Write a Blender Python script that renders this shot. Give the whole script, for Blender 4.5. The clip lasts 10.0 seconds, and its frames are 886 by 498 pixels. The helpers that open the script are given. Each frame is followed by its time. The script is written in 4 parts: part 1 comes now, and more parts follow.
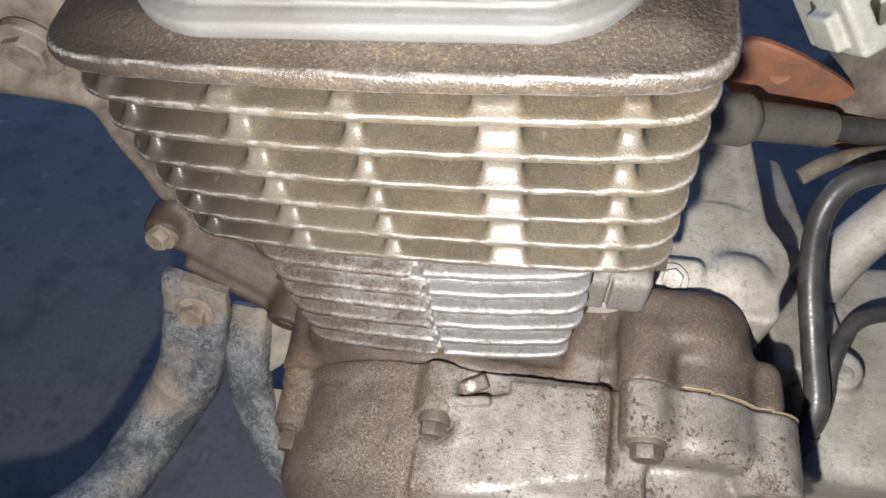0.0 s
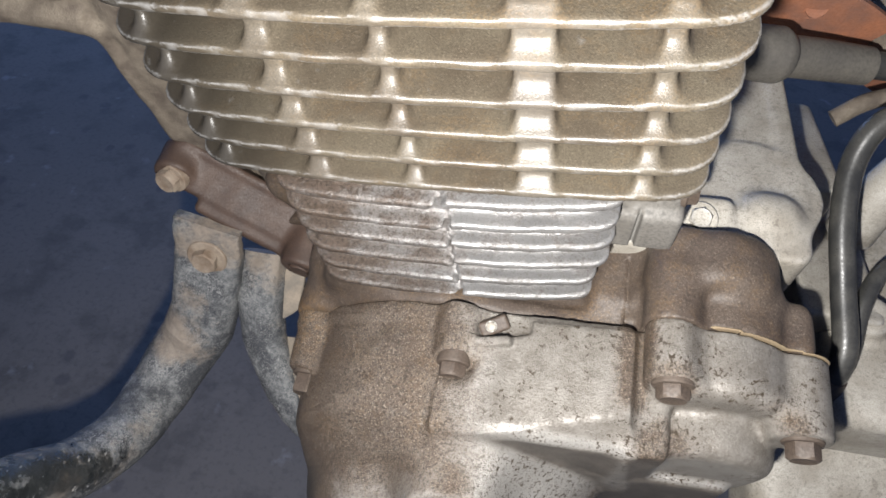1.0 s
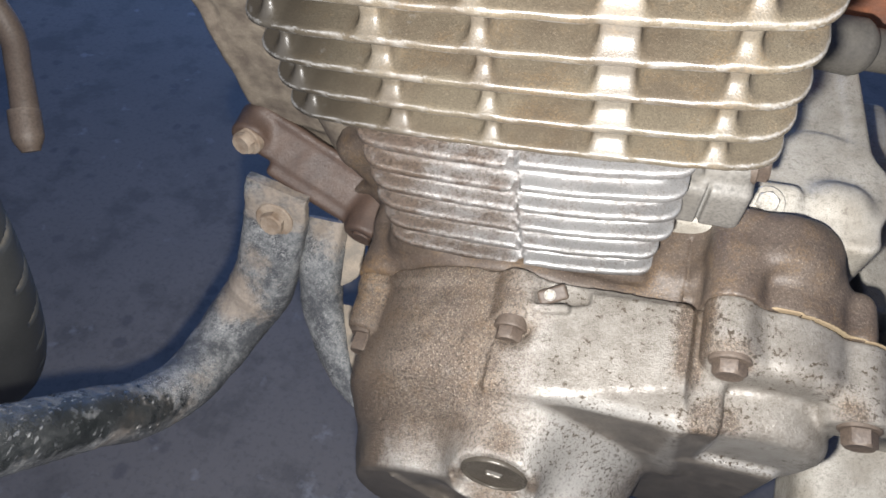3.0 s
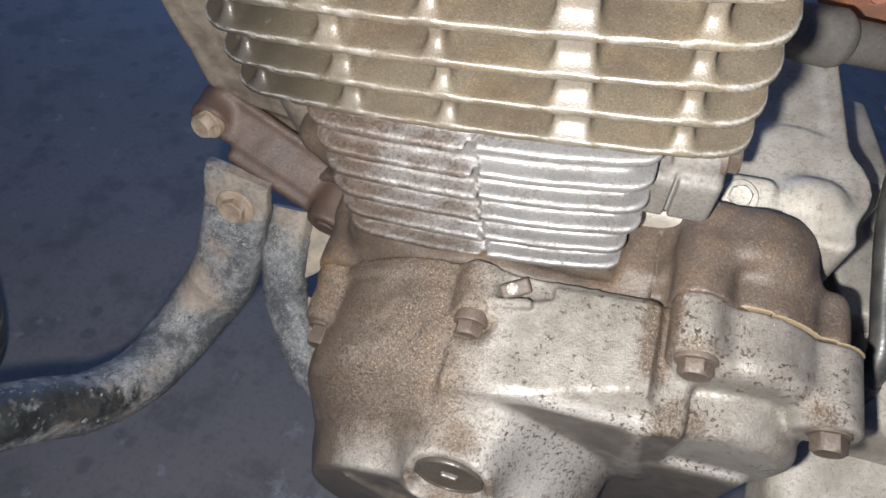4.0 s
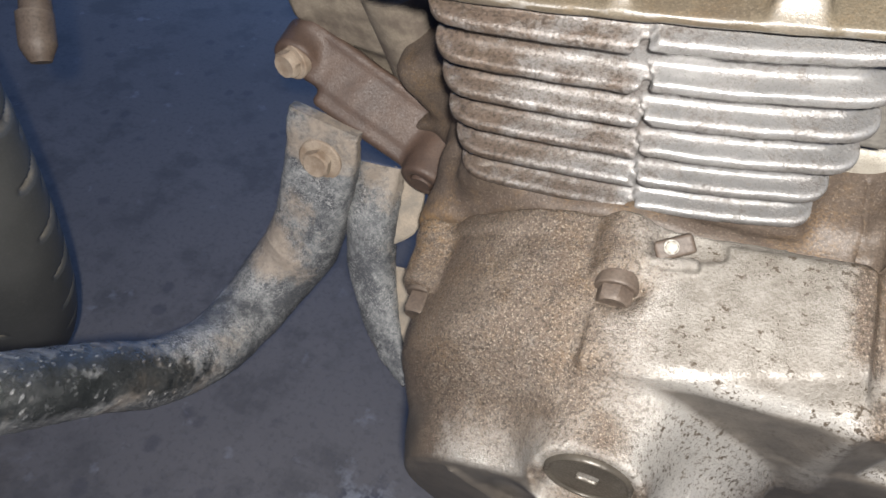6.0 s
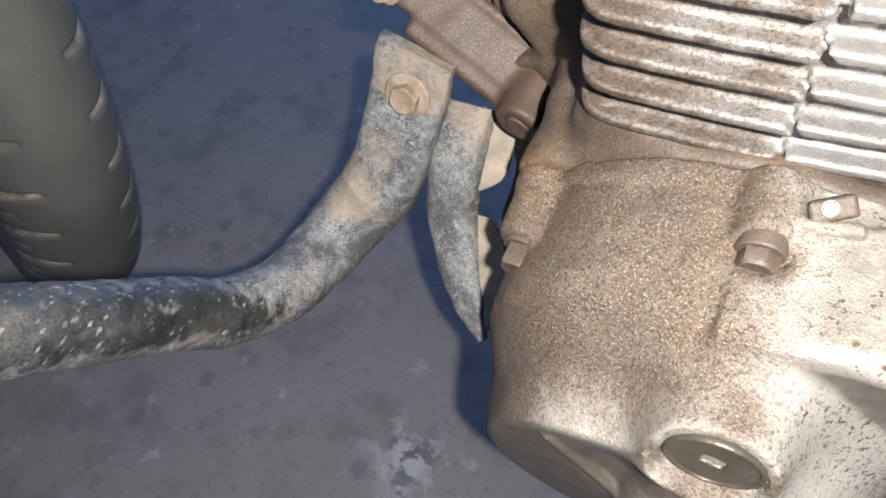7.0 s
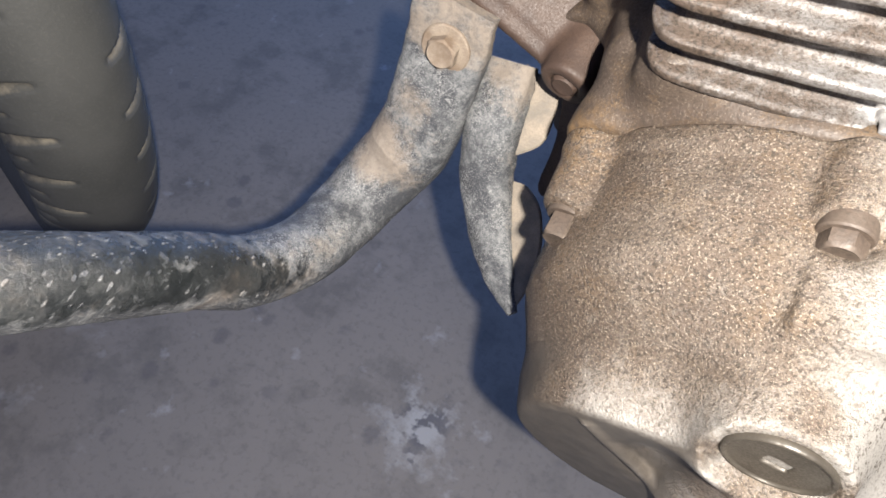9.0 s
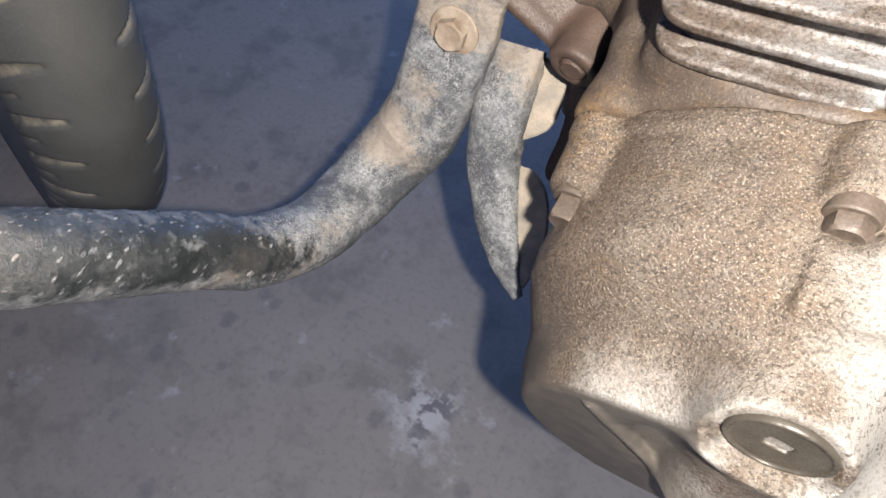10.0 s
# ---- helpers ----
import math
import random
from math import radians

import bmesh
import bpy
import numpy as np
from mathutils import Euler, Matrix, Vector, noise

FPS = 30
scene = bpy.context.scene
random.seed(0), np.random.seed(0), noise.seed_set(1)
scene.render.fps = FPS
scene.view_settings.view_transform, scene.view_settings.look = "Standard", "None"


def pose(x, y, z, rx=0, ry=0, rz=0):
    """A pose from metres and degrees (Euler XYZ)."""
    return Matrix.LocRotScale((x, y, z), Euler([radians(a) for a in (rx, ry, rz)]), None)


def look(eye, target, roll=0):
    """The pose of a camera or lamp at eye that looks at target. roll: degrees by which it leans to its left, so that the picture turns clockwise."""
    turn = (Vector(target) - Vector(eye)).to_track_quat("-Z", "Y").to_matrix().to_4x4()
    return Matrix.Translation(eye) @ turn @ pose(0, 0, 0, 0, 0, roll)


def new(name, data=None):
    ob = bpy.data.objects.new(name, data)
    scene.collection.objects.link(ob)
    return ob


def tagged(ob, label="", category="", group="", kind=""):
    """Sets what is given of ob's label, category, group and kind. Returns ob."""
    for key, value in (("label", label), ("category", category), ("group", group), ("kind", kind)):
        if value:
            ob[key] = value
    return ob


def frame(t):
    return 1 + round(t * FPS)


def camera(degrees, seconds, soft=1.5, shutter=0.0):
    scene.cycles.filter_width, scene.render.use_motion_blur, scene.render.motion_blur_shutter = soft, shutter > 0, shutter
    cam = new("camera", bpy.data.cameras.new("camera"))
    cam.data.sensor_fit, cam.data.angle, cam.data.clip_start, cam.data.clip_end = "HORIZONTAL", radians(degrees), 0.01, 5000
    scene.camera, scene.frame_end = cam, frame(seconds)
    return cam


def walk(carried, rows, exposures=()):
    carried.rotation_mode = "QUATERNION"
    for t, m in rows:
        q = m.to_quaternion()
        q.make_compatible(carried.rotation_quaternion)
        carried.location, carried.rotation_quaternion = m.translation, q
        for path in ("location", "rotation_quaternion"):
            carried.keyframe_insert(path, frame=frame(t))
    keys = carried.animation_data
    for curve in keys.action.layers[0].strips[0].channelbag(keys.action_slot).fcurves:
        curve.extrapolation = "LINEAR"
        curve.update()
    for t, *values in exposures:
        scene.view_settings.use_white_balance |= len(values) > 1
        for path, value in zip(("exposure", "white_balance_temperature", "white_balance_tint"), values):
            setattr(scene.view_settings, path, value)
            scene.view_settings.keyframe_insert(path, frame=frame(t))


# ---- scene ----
cam = camera(66.0, 10.0, soft=1.6)
# The engine leans to its left on the side stand and slightly forward: its own axes, set into the world.
UP = Vector((0.087, 0.309, 0.951)).normalized()
AX = (Vector((1, 0, 0)) - UP.x * UP).normalized()
AY = UP.cross(AX)
FLOOR_DROP = 0.455
BIKE = Matrix(((*AX, 0), (*AY, 0), (*UP, FLOOR_DROP), (0, 0, 0, 1)))
ROWS = [
    (0, 0.03422, -0.09769, 0.24219, 30.156, 4.213, 9.209),
    (0.5, 0.03114, -0.09718, 0.23549, 30.080, 4.535, 10.560),
    (1, 0.02967, -0.10440, 0.22984, 27.492, 4.592, 9.822),
    (1.5, 0.03540, -0.10274, 0.23288, 28.513, 4.752, 10.844),
    (2, 0.03553, -0.11116, 0.23171, 28.713, 5.122, 12.334),
    (2.2, 0.02935, -0.11116, 0.23460, 28.021, 6.614, 14.276),
    (3.3, 0.02483, -0.12593, 0.22457, 28.852, 5.041, 14.902),
    (3.5, 0.03170, -0.11853, 0.21814, 29.117, 4.050, 14.646),
    (4, 0.03370, -0.11692, 0.21696, 28.308, 4.559, 15.484),
    (4.5, 0.02520, -0.12134, 0.21594, 28.211, 5.423, 16.325),
    (5, 0.02437, -0.11571, 0.21224, 29.762, 5.017, 15.193),
    (5.5, 0.03069, -0.11465, 0.23133, 32.474, 3.480, 14.803),
    (6, 0.00618, -0.11544, 0.17121, 28.338, 8.377, 19.139),
    (6.2, -0.00580, -0.10783, 0.15408, 26.024, 10.569, 23.292),
    (7.3, -0.02223, -0.12179, 0.15729, 24.497, 10.007, 23.844),
    (7.5, -0.02704, -0.12492, 0.15725, 23.932, 10.283, 24.219),
    (8, -0.02753, -0.11882, 0.15013, 23.583, 9.960, 25.101),
    (8.5, -0.02733, -0.11630, 0.14425, 22.993, 9.965, 25.899),
    (9, -0.02864, -0.11351, 0.14179, 22.716, 10.091, 26.545),
    (9.5, -0.03415, -0.11050, 0.14415, 23.070, 10.222, 27.340),
    (10, -0.02721, -0.11558, 0.14166, 21.962, 10.398, 27.379),
]
walk(cam, [(t, BIKE @ pose(x, y, z, rx, ry, rz)) for t, x, y, z, rx, ry, rz in ROWS],
     [(0.0, 0.10, 6500, 10), (2.2, 0.2, 6450, 10), (3.3, 0.40, 6450, 10), (4.0, 0.24, 6450, 10), (5.0, 0.36, 6450, 10), (5.5, 0.12, 6550, 10), (6.2, 0.5, 6700, 10), (7.5, 1.0, 6900, 11), (10.0, 1.1, 6900, 11)])

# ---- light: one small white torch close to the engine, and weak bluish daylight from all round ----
world = bpy.data.worlds.new("world")
scene.world = world
world.use_nodes = True
wn = world.node_tree.nodes
wn["Background"].inputs[0].default_value = (0.31, 0.46, 1.0, 1)
wn["Background"].inputs[1].default_value = 0.17
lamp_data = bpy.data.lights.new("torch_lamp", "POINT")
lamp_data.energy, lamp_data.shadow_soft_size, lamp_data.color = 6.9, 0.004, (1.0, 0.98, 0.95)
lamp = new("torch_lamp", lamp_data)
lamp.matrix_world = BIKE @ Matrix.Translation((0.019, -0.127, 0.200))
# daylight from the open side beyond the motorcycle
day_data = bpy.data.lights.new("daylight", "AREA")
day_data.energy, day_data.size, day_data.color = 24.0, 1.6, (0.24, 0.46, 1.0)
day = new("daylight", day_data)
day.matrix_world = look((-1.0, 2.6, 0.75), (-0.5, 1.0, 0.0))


# ---- materials ----
def mat(name, build):
    m = bpy.data.materials.new(name)
    m.use_nodes = True
    nt = m.node_tree
    bsdf = nt.nodes["Principled BSDF"]
    build(Nodes(nt), bsdf)
    return m


class Nodes:
    def __init__(self, nt):
        self.nt = nt
        self.co = nt.nodes.new("ShaderNodeTexCoord").outputs["Object"]

    def node(self, kind, **kw):
        n = self.nt.nodes.new(kind)
        for k, v in kw.items():
            n.inputs[k].default_value = v
        return n

    def link(self, a, b):
        self.nt.links.new(a, b)

    def noise(self, scale, detail=4.0, rough=0.6, co=None):
        n = self.node("ShaderNodeTexNoise", Scale=scale, Detail=detail, Roughness=rough)
        self.link(co or self.co, n.inputs["Vector"])
        return n.outputs["Fac"]

    def ramp(self, fac, stops):
        n = self.nt.nodes.new("ShaderNodeValToRGB")
        el = n.color_ramp.elements
        while len(el) < len(stops):
            el.new(0.5)
        for e, (p, c) in zip(el, stops):
            e.position = p
            e.color = (*c, 1) if isinstance(c, tuple) else (c, c, c, 1)
        self.link(fac, n.inputs["Fac"])
        return n.outputs["Color"]

    def mix(self, fac, a, b, blend="MIX"):
        n = self.nt.nodes.new("ShaderNodeMix")
        n.data_type, n.blend_type = "RGBA", blend
        for sock, v in ((n.inputs["Factor"], fac), (n.inputs["A"], a), (n.inputs["B"], b)):
            if isinstance(v, (int, float)):
                sock.default_value = v if sock.type == "VALUE" else (v, v, v, 1)
            elif isinstance(v, tuple):
                sock.default_value = (*v, 1)
            else:
                self.link(v, sock)
        return n.outputs["Result"]

    def math(self, op, a, b=0.0, clamp=False):
        n = self.nt.nodes.new("ShaderNodeMath")
        n.operation, n.use_clamp = op, clamp
        for sock, v in zip(n.inputs, (a, b)):
            if isinstance(v, (int, float)):
                sock.default_value = v
            else:
                self.link(v, sock)
        return n.outputs[0]

    def edge(self, lo, hi):
        """Convex edges: worn ones, and those given a painted highlight."""
        g = self.nt.nodes.new("ShaderNodeNewGeometry")
        return self.ramp(g.outputs["Pointiness"], [(lo, 0.0), (hi, 1.0)])

    def axis(self, name, lo, hi):
        s = self.nt.nodes.new("ShaderNodeSeparateXYZ")
        self.link(self.co, s.inputs[0])
        n = self.node("ShaderNodeMapRange", **{"From Min": lo, "From Max": hi})
        self.link(s.outputs[name], n.inputs["Value"])
        return n.outputs["Result"]

    def coord(self, name):
        s = self.nt.nodes.new("ShaderNodeSeparateXYZ")
        self.link(self.co, s.inputs[0])
        return s.outputs[name]

    def near(self, p, full, none, base=(0, 60, -150)):
        """One within the distance full of a point (engine's millimetres), nil beyond none."""
        d = self.nt.nodes.new("ShaderNodeVectorMath")
        d.operation = "DISTANCE"
        self.link(self.co, d.inputs[0])
        d.inputs[1].default_value = (Vector(p) - Vector(base)) * 0.001
        n = self.node("ShaderNodeMapRange", **{"From Min": none * 0.001, "From Max": full * 0.001})
        self.link(d.outputs["Value"], n.inputs["Value"])
        return n.outputs["Result"]

    def bump(self, bsdf, height, strength, distance=0.0004):
        n = self.node("ShaderNodeBump", Strength=strength, Distance=distance)
        self.link(height, n.inputs["Height"])
        self.link(n.outputs["Normal"], bsdf.inputs["Normal"])


def simple(name, base, dark, rough=0.6, metal=0.0, scale=60.0, bump=0.3, spec=0.5):
    """A dirty surface: two tones in large and fine patches, with relief."""
    def build(n, b):
        big, fine = n.noise(scale), n.noise(scale * 14, 3)
        col = n.mix(n.ramp(big, [(0.35, 0.0), (0.65, 1.0)]), dark, base)
        col = n.mix(n.ramp(fine, [(0.4, 0.0), (0.75, 0.55)]), col, tuple(c * 0.55 for c in base))
        n.link(col, b.inputs["Base Color"])
        b.inputs["Metallic"].default_value = metal
        n.link(n.ramp(fine, [(0.3, max(0.0, rough - 0.12)), (0.7, min(1.0, rough + 0.12))]), b.inputs["Roughness"])
        b.inputs["Specular IOR Level"].default_value = spec
        n.bump(b, n.math("ADD", n.math("MULTIPLY", big, 0.8), fine), bump)
    return mat(name, build)


def cast_alloy(name, dirt, dirt2, bare, edges=(0.53, 0.60), grain=900.0, bump=0.35, rough=0.42, spots=0.0, grime=None, metal=0.45, ribs=(), flecks=0.0, film=None, oil=None, speck=2.2):
    """Cast alloy under dirt: bare metal on worn edges and in rubbed patches, dirt on the faces, a grain of the casting."""
    def build(n, b):
        big, mid, fine = n.noise(45), n.noise(170, 5, 0.65), n.noise(grain, 3)
        dirty = n.mix(n.ramp(big, [(0.38, 0.0), (0.64, 1.0)]), dirt, dirt2)
        dirty = n.mix(n.ramp(fine, [(0.42, 0.0), (0.72, 0.75)]), dirty, tuple(c * 0.4 for c in dirt))
        worn = n.math("ADD", n.edge(*edges), n.ramp(mid, [(0.64, 0.0), (0.80, 0.15)]), True)
        worn = n.math("MULTIPLY", worn, n.ramp(n.noise(420, 4), [(0.30, 0.35), (0.55, 1.0)]))
        for x, half in ribs:
            # the standing ribs are rubbed bare
            u = n.math("ADD", n.coord("X"), n.math("MULTIPLY", n.math("SUBTRACT", n.coord("Z"), 0.214), 0.05))
            off = n.math("ABSOLUTE", n.math("SUBTRACT", u, x * 0.001))
            band = n.ramp(n.math("MULTIPLY", off, 100.0), [(max(half - 1.2, 0.2) * 0.1, 0.05 if half > 4 else 0.02), ((half + 0.6) * 0.1, 0.0)])
            worn = n.math("MAXIMUM", worn, n.math("MULTIPLY", band, n.ramp(mid, [(0.28, 0.45), (0.5, 1.0)])))
        if flecks:
            rusty = n.ramp(n.noise(60, 5, 0.7), [(0.50, 0.0), (0.66, 0.9 * flecks)])
            dirty = n.mix(n.math("MULTIPLY", rusty, n.ramp(n.noise(1300, 3), [(0.42, 0.0), (0.56, 1.0)])), dirty, (0.24, 0.145, 0.06))
            # glints of the grain put in as pale flecks of colour
            bright = n.ramp(n.noise(1700, 3, 0.65), [(0.575, 0.0), (0.65, 1.0)])
            dirty = n.mix(n.math("MULTIPLY", bright, flecks), dirty, (0.30, 0.245, 0.19))
            # orange rust run down the front lug of the crankcase
            stain = n.math("MULTIPLY", n.near((-68, -10, -57), 10, 27), n.ramp(n.noise(210, 5, 0.7), [(0.42, 0.1), (0.58, 0.9)]))
            dirty = n.mix(stain, dirty, n.mix(n.noise(1100, 3, 0.7), (0.12, 0.068, 0.030), (0.34, 0.205, 0.085)))
        if oil:
            dirty = n.mix(oil(n), dirty, (0.020, 0.017, 0.013))
        if grime:
            # bare silver paint but for a crust of burnt-on grime over one part of the casting
            rag = n.math("ADD", n.math("MULTIPLY", n.math("SUBTRACT", mid, 0.5), 0.9), n.math("MULTIPLY", n.math("SUBTRACT", n.noise(1700, 3, 0.7), 0.5), speck))
            mask = n.ramp(n.math("ADD", grime(n), rag), [(0.08, 0.0), (0.92, 1.0)])
            crust = n.math("MULTIPLY", mask, n.noise(1000, 4, 0.75))
            clean = n.mix(n.ramp(big, [(0.35, 0.0), (0.7, 1.0)]), bare, tuple(c * 0.74 for c in bare))
            clean = n.mix(n.ramp(n.noise(1500, 4, 0.7), [(0.56, 0.0), (0.68, 0.6)]), clean, tuple(c * 0.35 for c in bare))
            # edge highlight put into the colour as a lighter tone
            clean = n.mix(n.math("MULTIPLY", n.edge(*edges), 0.45), clean, tuple(min(0.85, c * 1.8) for c in bare))
            col = n.mix(mask, clean, dirty)
            col = n.mix(n.math("MULTIPLY", n.ramp(n.noise(950, 3, 0.7), [(0.41, 0.95), (0.49, 0.0)]), mask), col, tuple(c * 0.3 for c in dirt))
            # sparkle of the crust's grain painted as pale specks
            glint = n.ramp(n.noise(1700, 3, 0.65), [(0.565, 0.0), (0.64, min(0.8, 0.08 + 1.8 * flecks))])
            col = n.mix(n.math("MULTIPLY", glint, mask), col, (0.38, 0.325, 0.26))
            worn = n.math("SUBTRACT", 1.0, mask)
        else:
            col = n.mix(worn, dirty, bare)
        if spots:
            speckle = n.math("MAXIMUM", n.ramp(n.noise(560, 4, 0.68), [(0.55, 0.0), (0.59, 1.0)]), n.ramp(n.noise(1300, 3, 0.7), [(0.585, 0.0), (0.63, 0.95)]))
            dots = n.math("MULTIPLY", speckle, n.ramp(n.noise(55, 4, 0.65), [(0.34, 0.1), (0.56, 1.0)]))
            dots = n.math("MULTIPLY", dots, n.math("MULTIPLY", n.math("ADD", 0.25, n.math("MULTIPLY", n.axis("X", 0.002, 0.020), 0.75)), spots)) if film else n.math("MULTIPLY", dots, spots)
            col = n.mix(dots, col, (0.046, 0.033, 0.021))
            worn = n.math("MULTIPLY", worn, n.math("SUBTRACT", 1.0, dots))
        relief = n.math("ADD", n.math("MULTIPLY", mid, 0.10), n.math("ADD", fine, n.math("MULTIPLY", n.noise(380, 4, 0.65), 0.35)))
        if grime:
            relief = n.math("ADD", relief, n.math("MULTIPLY", crust, 4.6))
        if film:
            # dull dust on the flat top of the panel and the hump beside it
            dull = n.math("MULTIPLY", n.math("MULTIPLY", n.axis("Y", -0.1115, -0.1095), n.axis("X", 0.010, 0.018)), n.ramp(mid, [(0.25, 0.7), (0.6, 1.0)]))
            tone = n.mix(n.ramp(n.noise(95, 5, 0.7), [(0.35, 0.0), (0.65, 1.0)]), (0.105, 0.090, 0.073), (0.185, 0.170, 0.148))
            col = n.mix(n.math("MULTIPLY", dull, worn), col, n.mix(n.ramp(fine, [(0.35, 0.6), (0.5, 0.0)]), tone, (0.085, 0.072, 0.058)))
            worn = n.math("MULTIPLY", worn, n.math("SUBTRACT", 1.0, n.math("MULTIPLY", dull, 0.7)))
            # oil film, with the shade of the upright faces painted in
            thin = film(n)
            oil_and_shade = n.mix(n.ramp(n.noise(120, 5), [(0.40, 0.0), (0.72, 1.0)]), (0.060, 0.052, 0.044), (0.105, 0.090, 0.075))
            col = n.mix(thin, col, oil_and_shade)
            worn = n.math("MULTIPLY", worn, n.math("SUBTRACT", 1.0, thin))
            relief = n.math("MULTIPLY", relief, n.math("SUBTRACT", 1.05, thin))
        n.link(col, b.inputs["Base Color"])
        n.link(n.math("MULTIPLY", worn, metal), b.inputs["Metallic"])
        r = n.math("SUBTRACT", n.math("ADD", rough, n.math("MULTIPLY", fine, 0.25)), n.math("MULTIPLY", worn, 0.08))
        n.link(r, b.inputs["Roughness"])
        n.bump(b, relief, bump, 0.0004)
    return mat(name, build)


def case_grime(n):
    """Where the crust sits on the generator cover: over its upper front part, thinning towards the outer face and the panel."""
    a = n.math("MULTIPLY", n.axis("Y", -0.150, -0.126), n.axis("X", 0.024, -0.004))
    a = n.math("MAXIMUM", a, n.math("MULTIPLY", n.axis("X", -0.030, -0.050), 1.25))
    valley = n.math("MULTIPLY", n.math("MULTIPLY", n.axis("X", 0.054, 0.061), n.axis("X", 0.073, 0.068)), n.axis("Y", -0.106, -0.096))
    a = n.math("MAXIMUM", a, n.math("MULTIPLY", valley, 1.1))
    for p, full, none in (((77, -50, -8), 9, 15), ((3, -32, -10), 6, 14), ((75, -34, 8), 8, 13), ((114, -40, 2), 7, 15), ((4, -84, -62), 14, 30), ((5.5, -70, -16), 5, 13), ((5.5, -84, -42), 8, 16), ((-8, -84, -30), 3, 9), ((20, -82, -26), 3, 9)):
        a = n.math("MAXIMUM", a, n.math("MULTIPLY", n.near(p, full, none), 0.85))
    return n.math("MAXIMUM", a, n.math("MULTIPLY", n.axis("Z", 0.102, 0.078), 0.62))


def cover_film_shade(n):
    """A smooth oil film on the cover's outer face and round its front end; grazing shade is painted on that face and on
    the wall below the panel.
    """
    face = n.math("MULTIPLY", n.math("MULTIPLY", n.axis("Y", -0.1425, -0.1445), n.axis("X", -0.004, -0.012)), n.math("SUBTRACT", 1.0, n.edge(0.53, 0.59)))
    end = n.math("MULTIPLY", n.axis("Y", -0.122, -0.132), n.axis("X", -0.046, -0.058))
    # shade of the upright wall below the panel, put in as dark colour
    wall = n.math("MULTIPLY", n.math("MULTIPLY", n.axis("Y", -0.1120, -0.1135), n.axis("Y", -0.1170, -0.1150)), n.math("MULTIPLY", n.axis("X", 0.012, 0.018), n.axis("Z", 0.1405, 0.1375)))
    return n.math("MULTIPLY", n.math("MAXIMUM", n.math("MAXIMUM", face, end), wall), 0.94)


def fin_oil(n):
    """Burnt oil on the front ends of the fins, and one small blob."""
    ends = n.math("MULTIPLY", n.axis("X", -0.038, -0.070), 0.92)
    edge = n.ramp(n.math("ADD", n.near((-26.0, 12.0, 122.0), 0, 8), n.math("MULTIPLY", n.math("SUBTRACT", n.noise(700, 3), 0.5), 0.9)), [(0.45, 0.0), (0.55, 1.0)])
    return n.math("MAXIMUM", ends, edge)


RIBS = ((-72.0, 1.9), (-40.5, 3.0), (-10.5, 2.2), (24.5, 5.0), (54.0, 2.5))


def barrel_grime(n):
    """Brown oil soot on the front half of the barrel, left of the casting seam, rubbed through in patches."""
    a = n.math("ADD", n.math("MULTIPLY", n.axis("X", 0.006, -0.010), 0.55), n.math("MULTIPLY", n.axis("X", -0.018, -0.044), 0.40))
    rubbed = n.ramp(n.noise(75, 4, 0.65), [(0.40, -0.2), (0.62, 0.55)])
    return n.math("ADD", n.math("ADD", a, 0.12), n.math("SUBTRACT", 0.18, rubbed))


FIN = cast_alloy("fin_alloy", (0.098, 0.082, 0.059), (0.066, 0.052, 0.037), (0.57, 0.57, 0.57), (0.535, 0.595), 1900, 0.30, 0.30, 0.0, None, 0.92, RIBS, 0.16, None, fin_oil)
BARREL = cast_alloy("barrel_alloy", (0.090, 0.066, 0.051), (0.062, 0.045, 0.035), (0.285, 0.28, 0.275), (0.51, 0.57), 1000, 0.34, 0.36, 0.5, barrel_grime, 0.6, (), 0.0, None, None, 1.0)
LID = cast_alloy("lid_alloy", (0.098, 0.096, 0.094), (0.084, 0.080, 0.075), (0.20, 0.197, 0.193), (0.52, 0.6), 6000, 0.05, 0.46)
SKIRT = cast_alloy("skirt_alloy", (0.062, 0.050, 0.039), (0.046, 0.035, 0.026), (0.52, 0.51, 0.50), (0.525, 0.59), 1000, 0.8, 0.28, 0.0, None, 0.8, (), 0.22, None, fin_oil)
CASE = cast_alloy("grimy_case", (0.084, 0.063, 0.048), (0.060, 0.043, 0.033), (0.26, 0.215, 0.17), (0.56, 0.68), 1000, 0.6, 0.45, 0.0, None, 0.45, (), 0.3)
COVER = cast_alloy("cover_alloy", (0.128, 0.096, 0.072), (0.098, 0.069, 0.050), (0.50, 0.475, 0.435), (0.53, 0.6), 1300, 0.6, 0.36, 1.0, case_grime, 0.6, (), 0.3, cover_film_shade, None, 1.1)
GREY_CAST = cast_alloy("dusty_cast", (0.42, 0.393, 0.342), (0.275, 0.247, 0.203), (0.55, 0.54, 0.51), (0.53, 0.62), 2600, 0.3, 0.40, 0.35)
DARK_CAST = cast_alloy("dark_cast", (0.17, 0.16, 0.145), (0.125, 0.115, 0.10), (0.30, 0.29, 0.27), (0.53, 0.62), 800, 0.3, 0.5)
STEEL = cast_alloy("bolt_steel", (0.085, 0.063, 0.048), (0.062, 0.044, 0.033), (0.14, 0.112, 0.09), (0.53, 0.62), 900, 0.4, 0.48)
DUSTY = simple("dusty_frame", (0.205, 0.172, 0.132), (0.085, 0.066, 0.052), 0.8, 0.0, 95, 0.9)
BROWN = simple("rusty_plate", (0.080, 0.050, 0.036), (0.050, 0.032, 0.025), 0.58, 0.0, 90, 0.5)
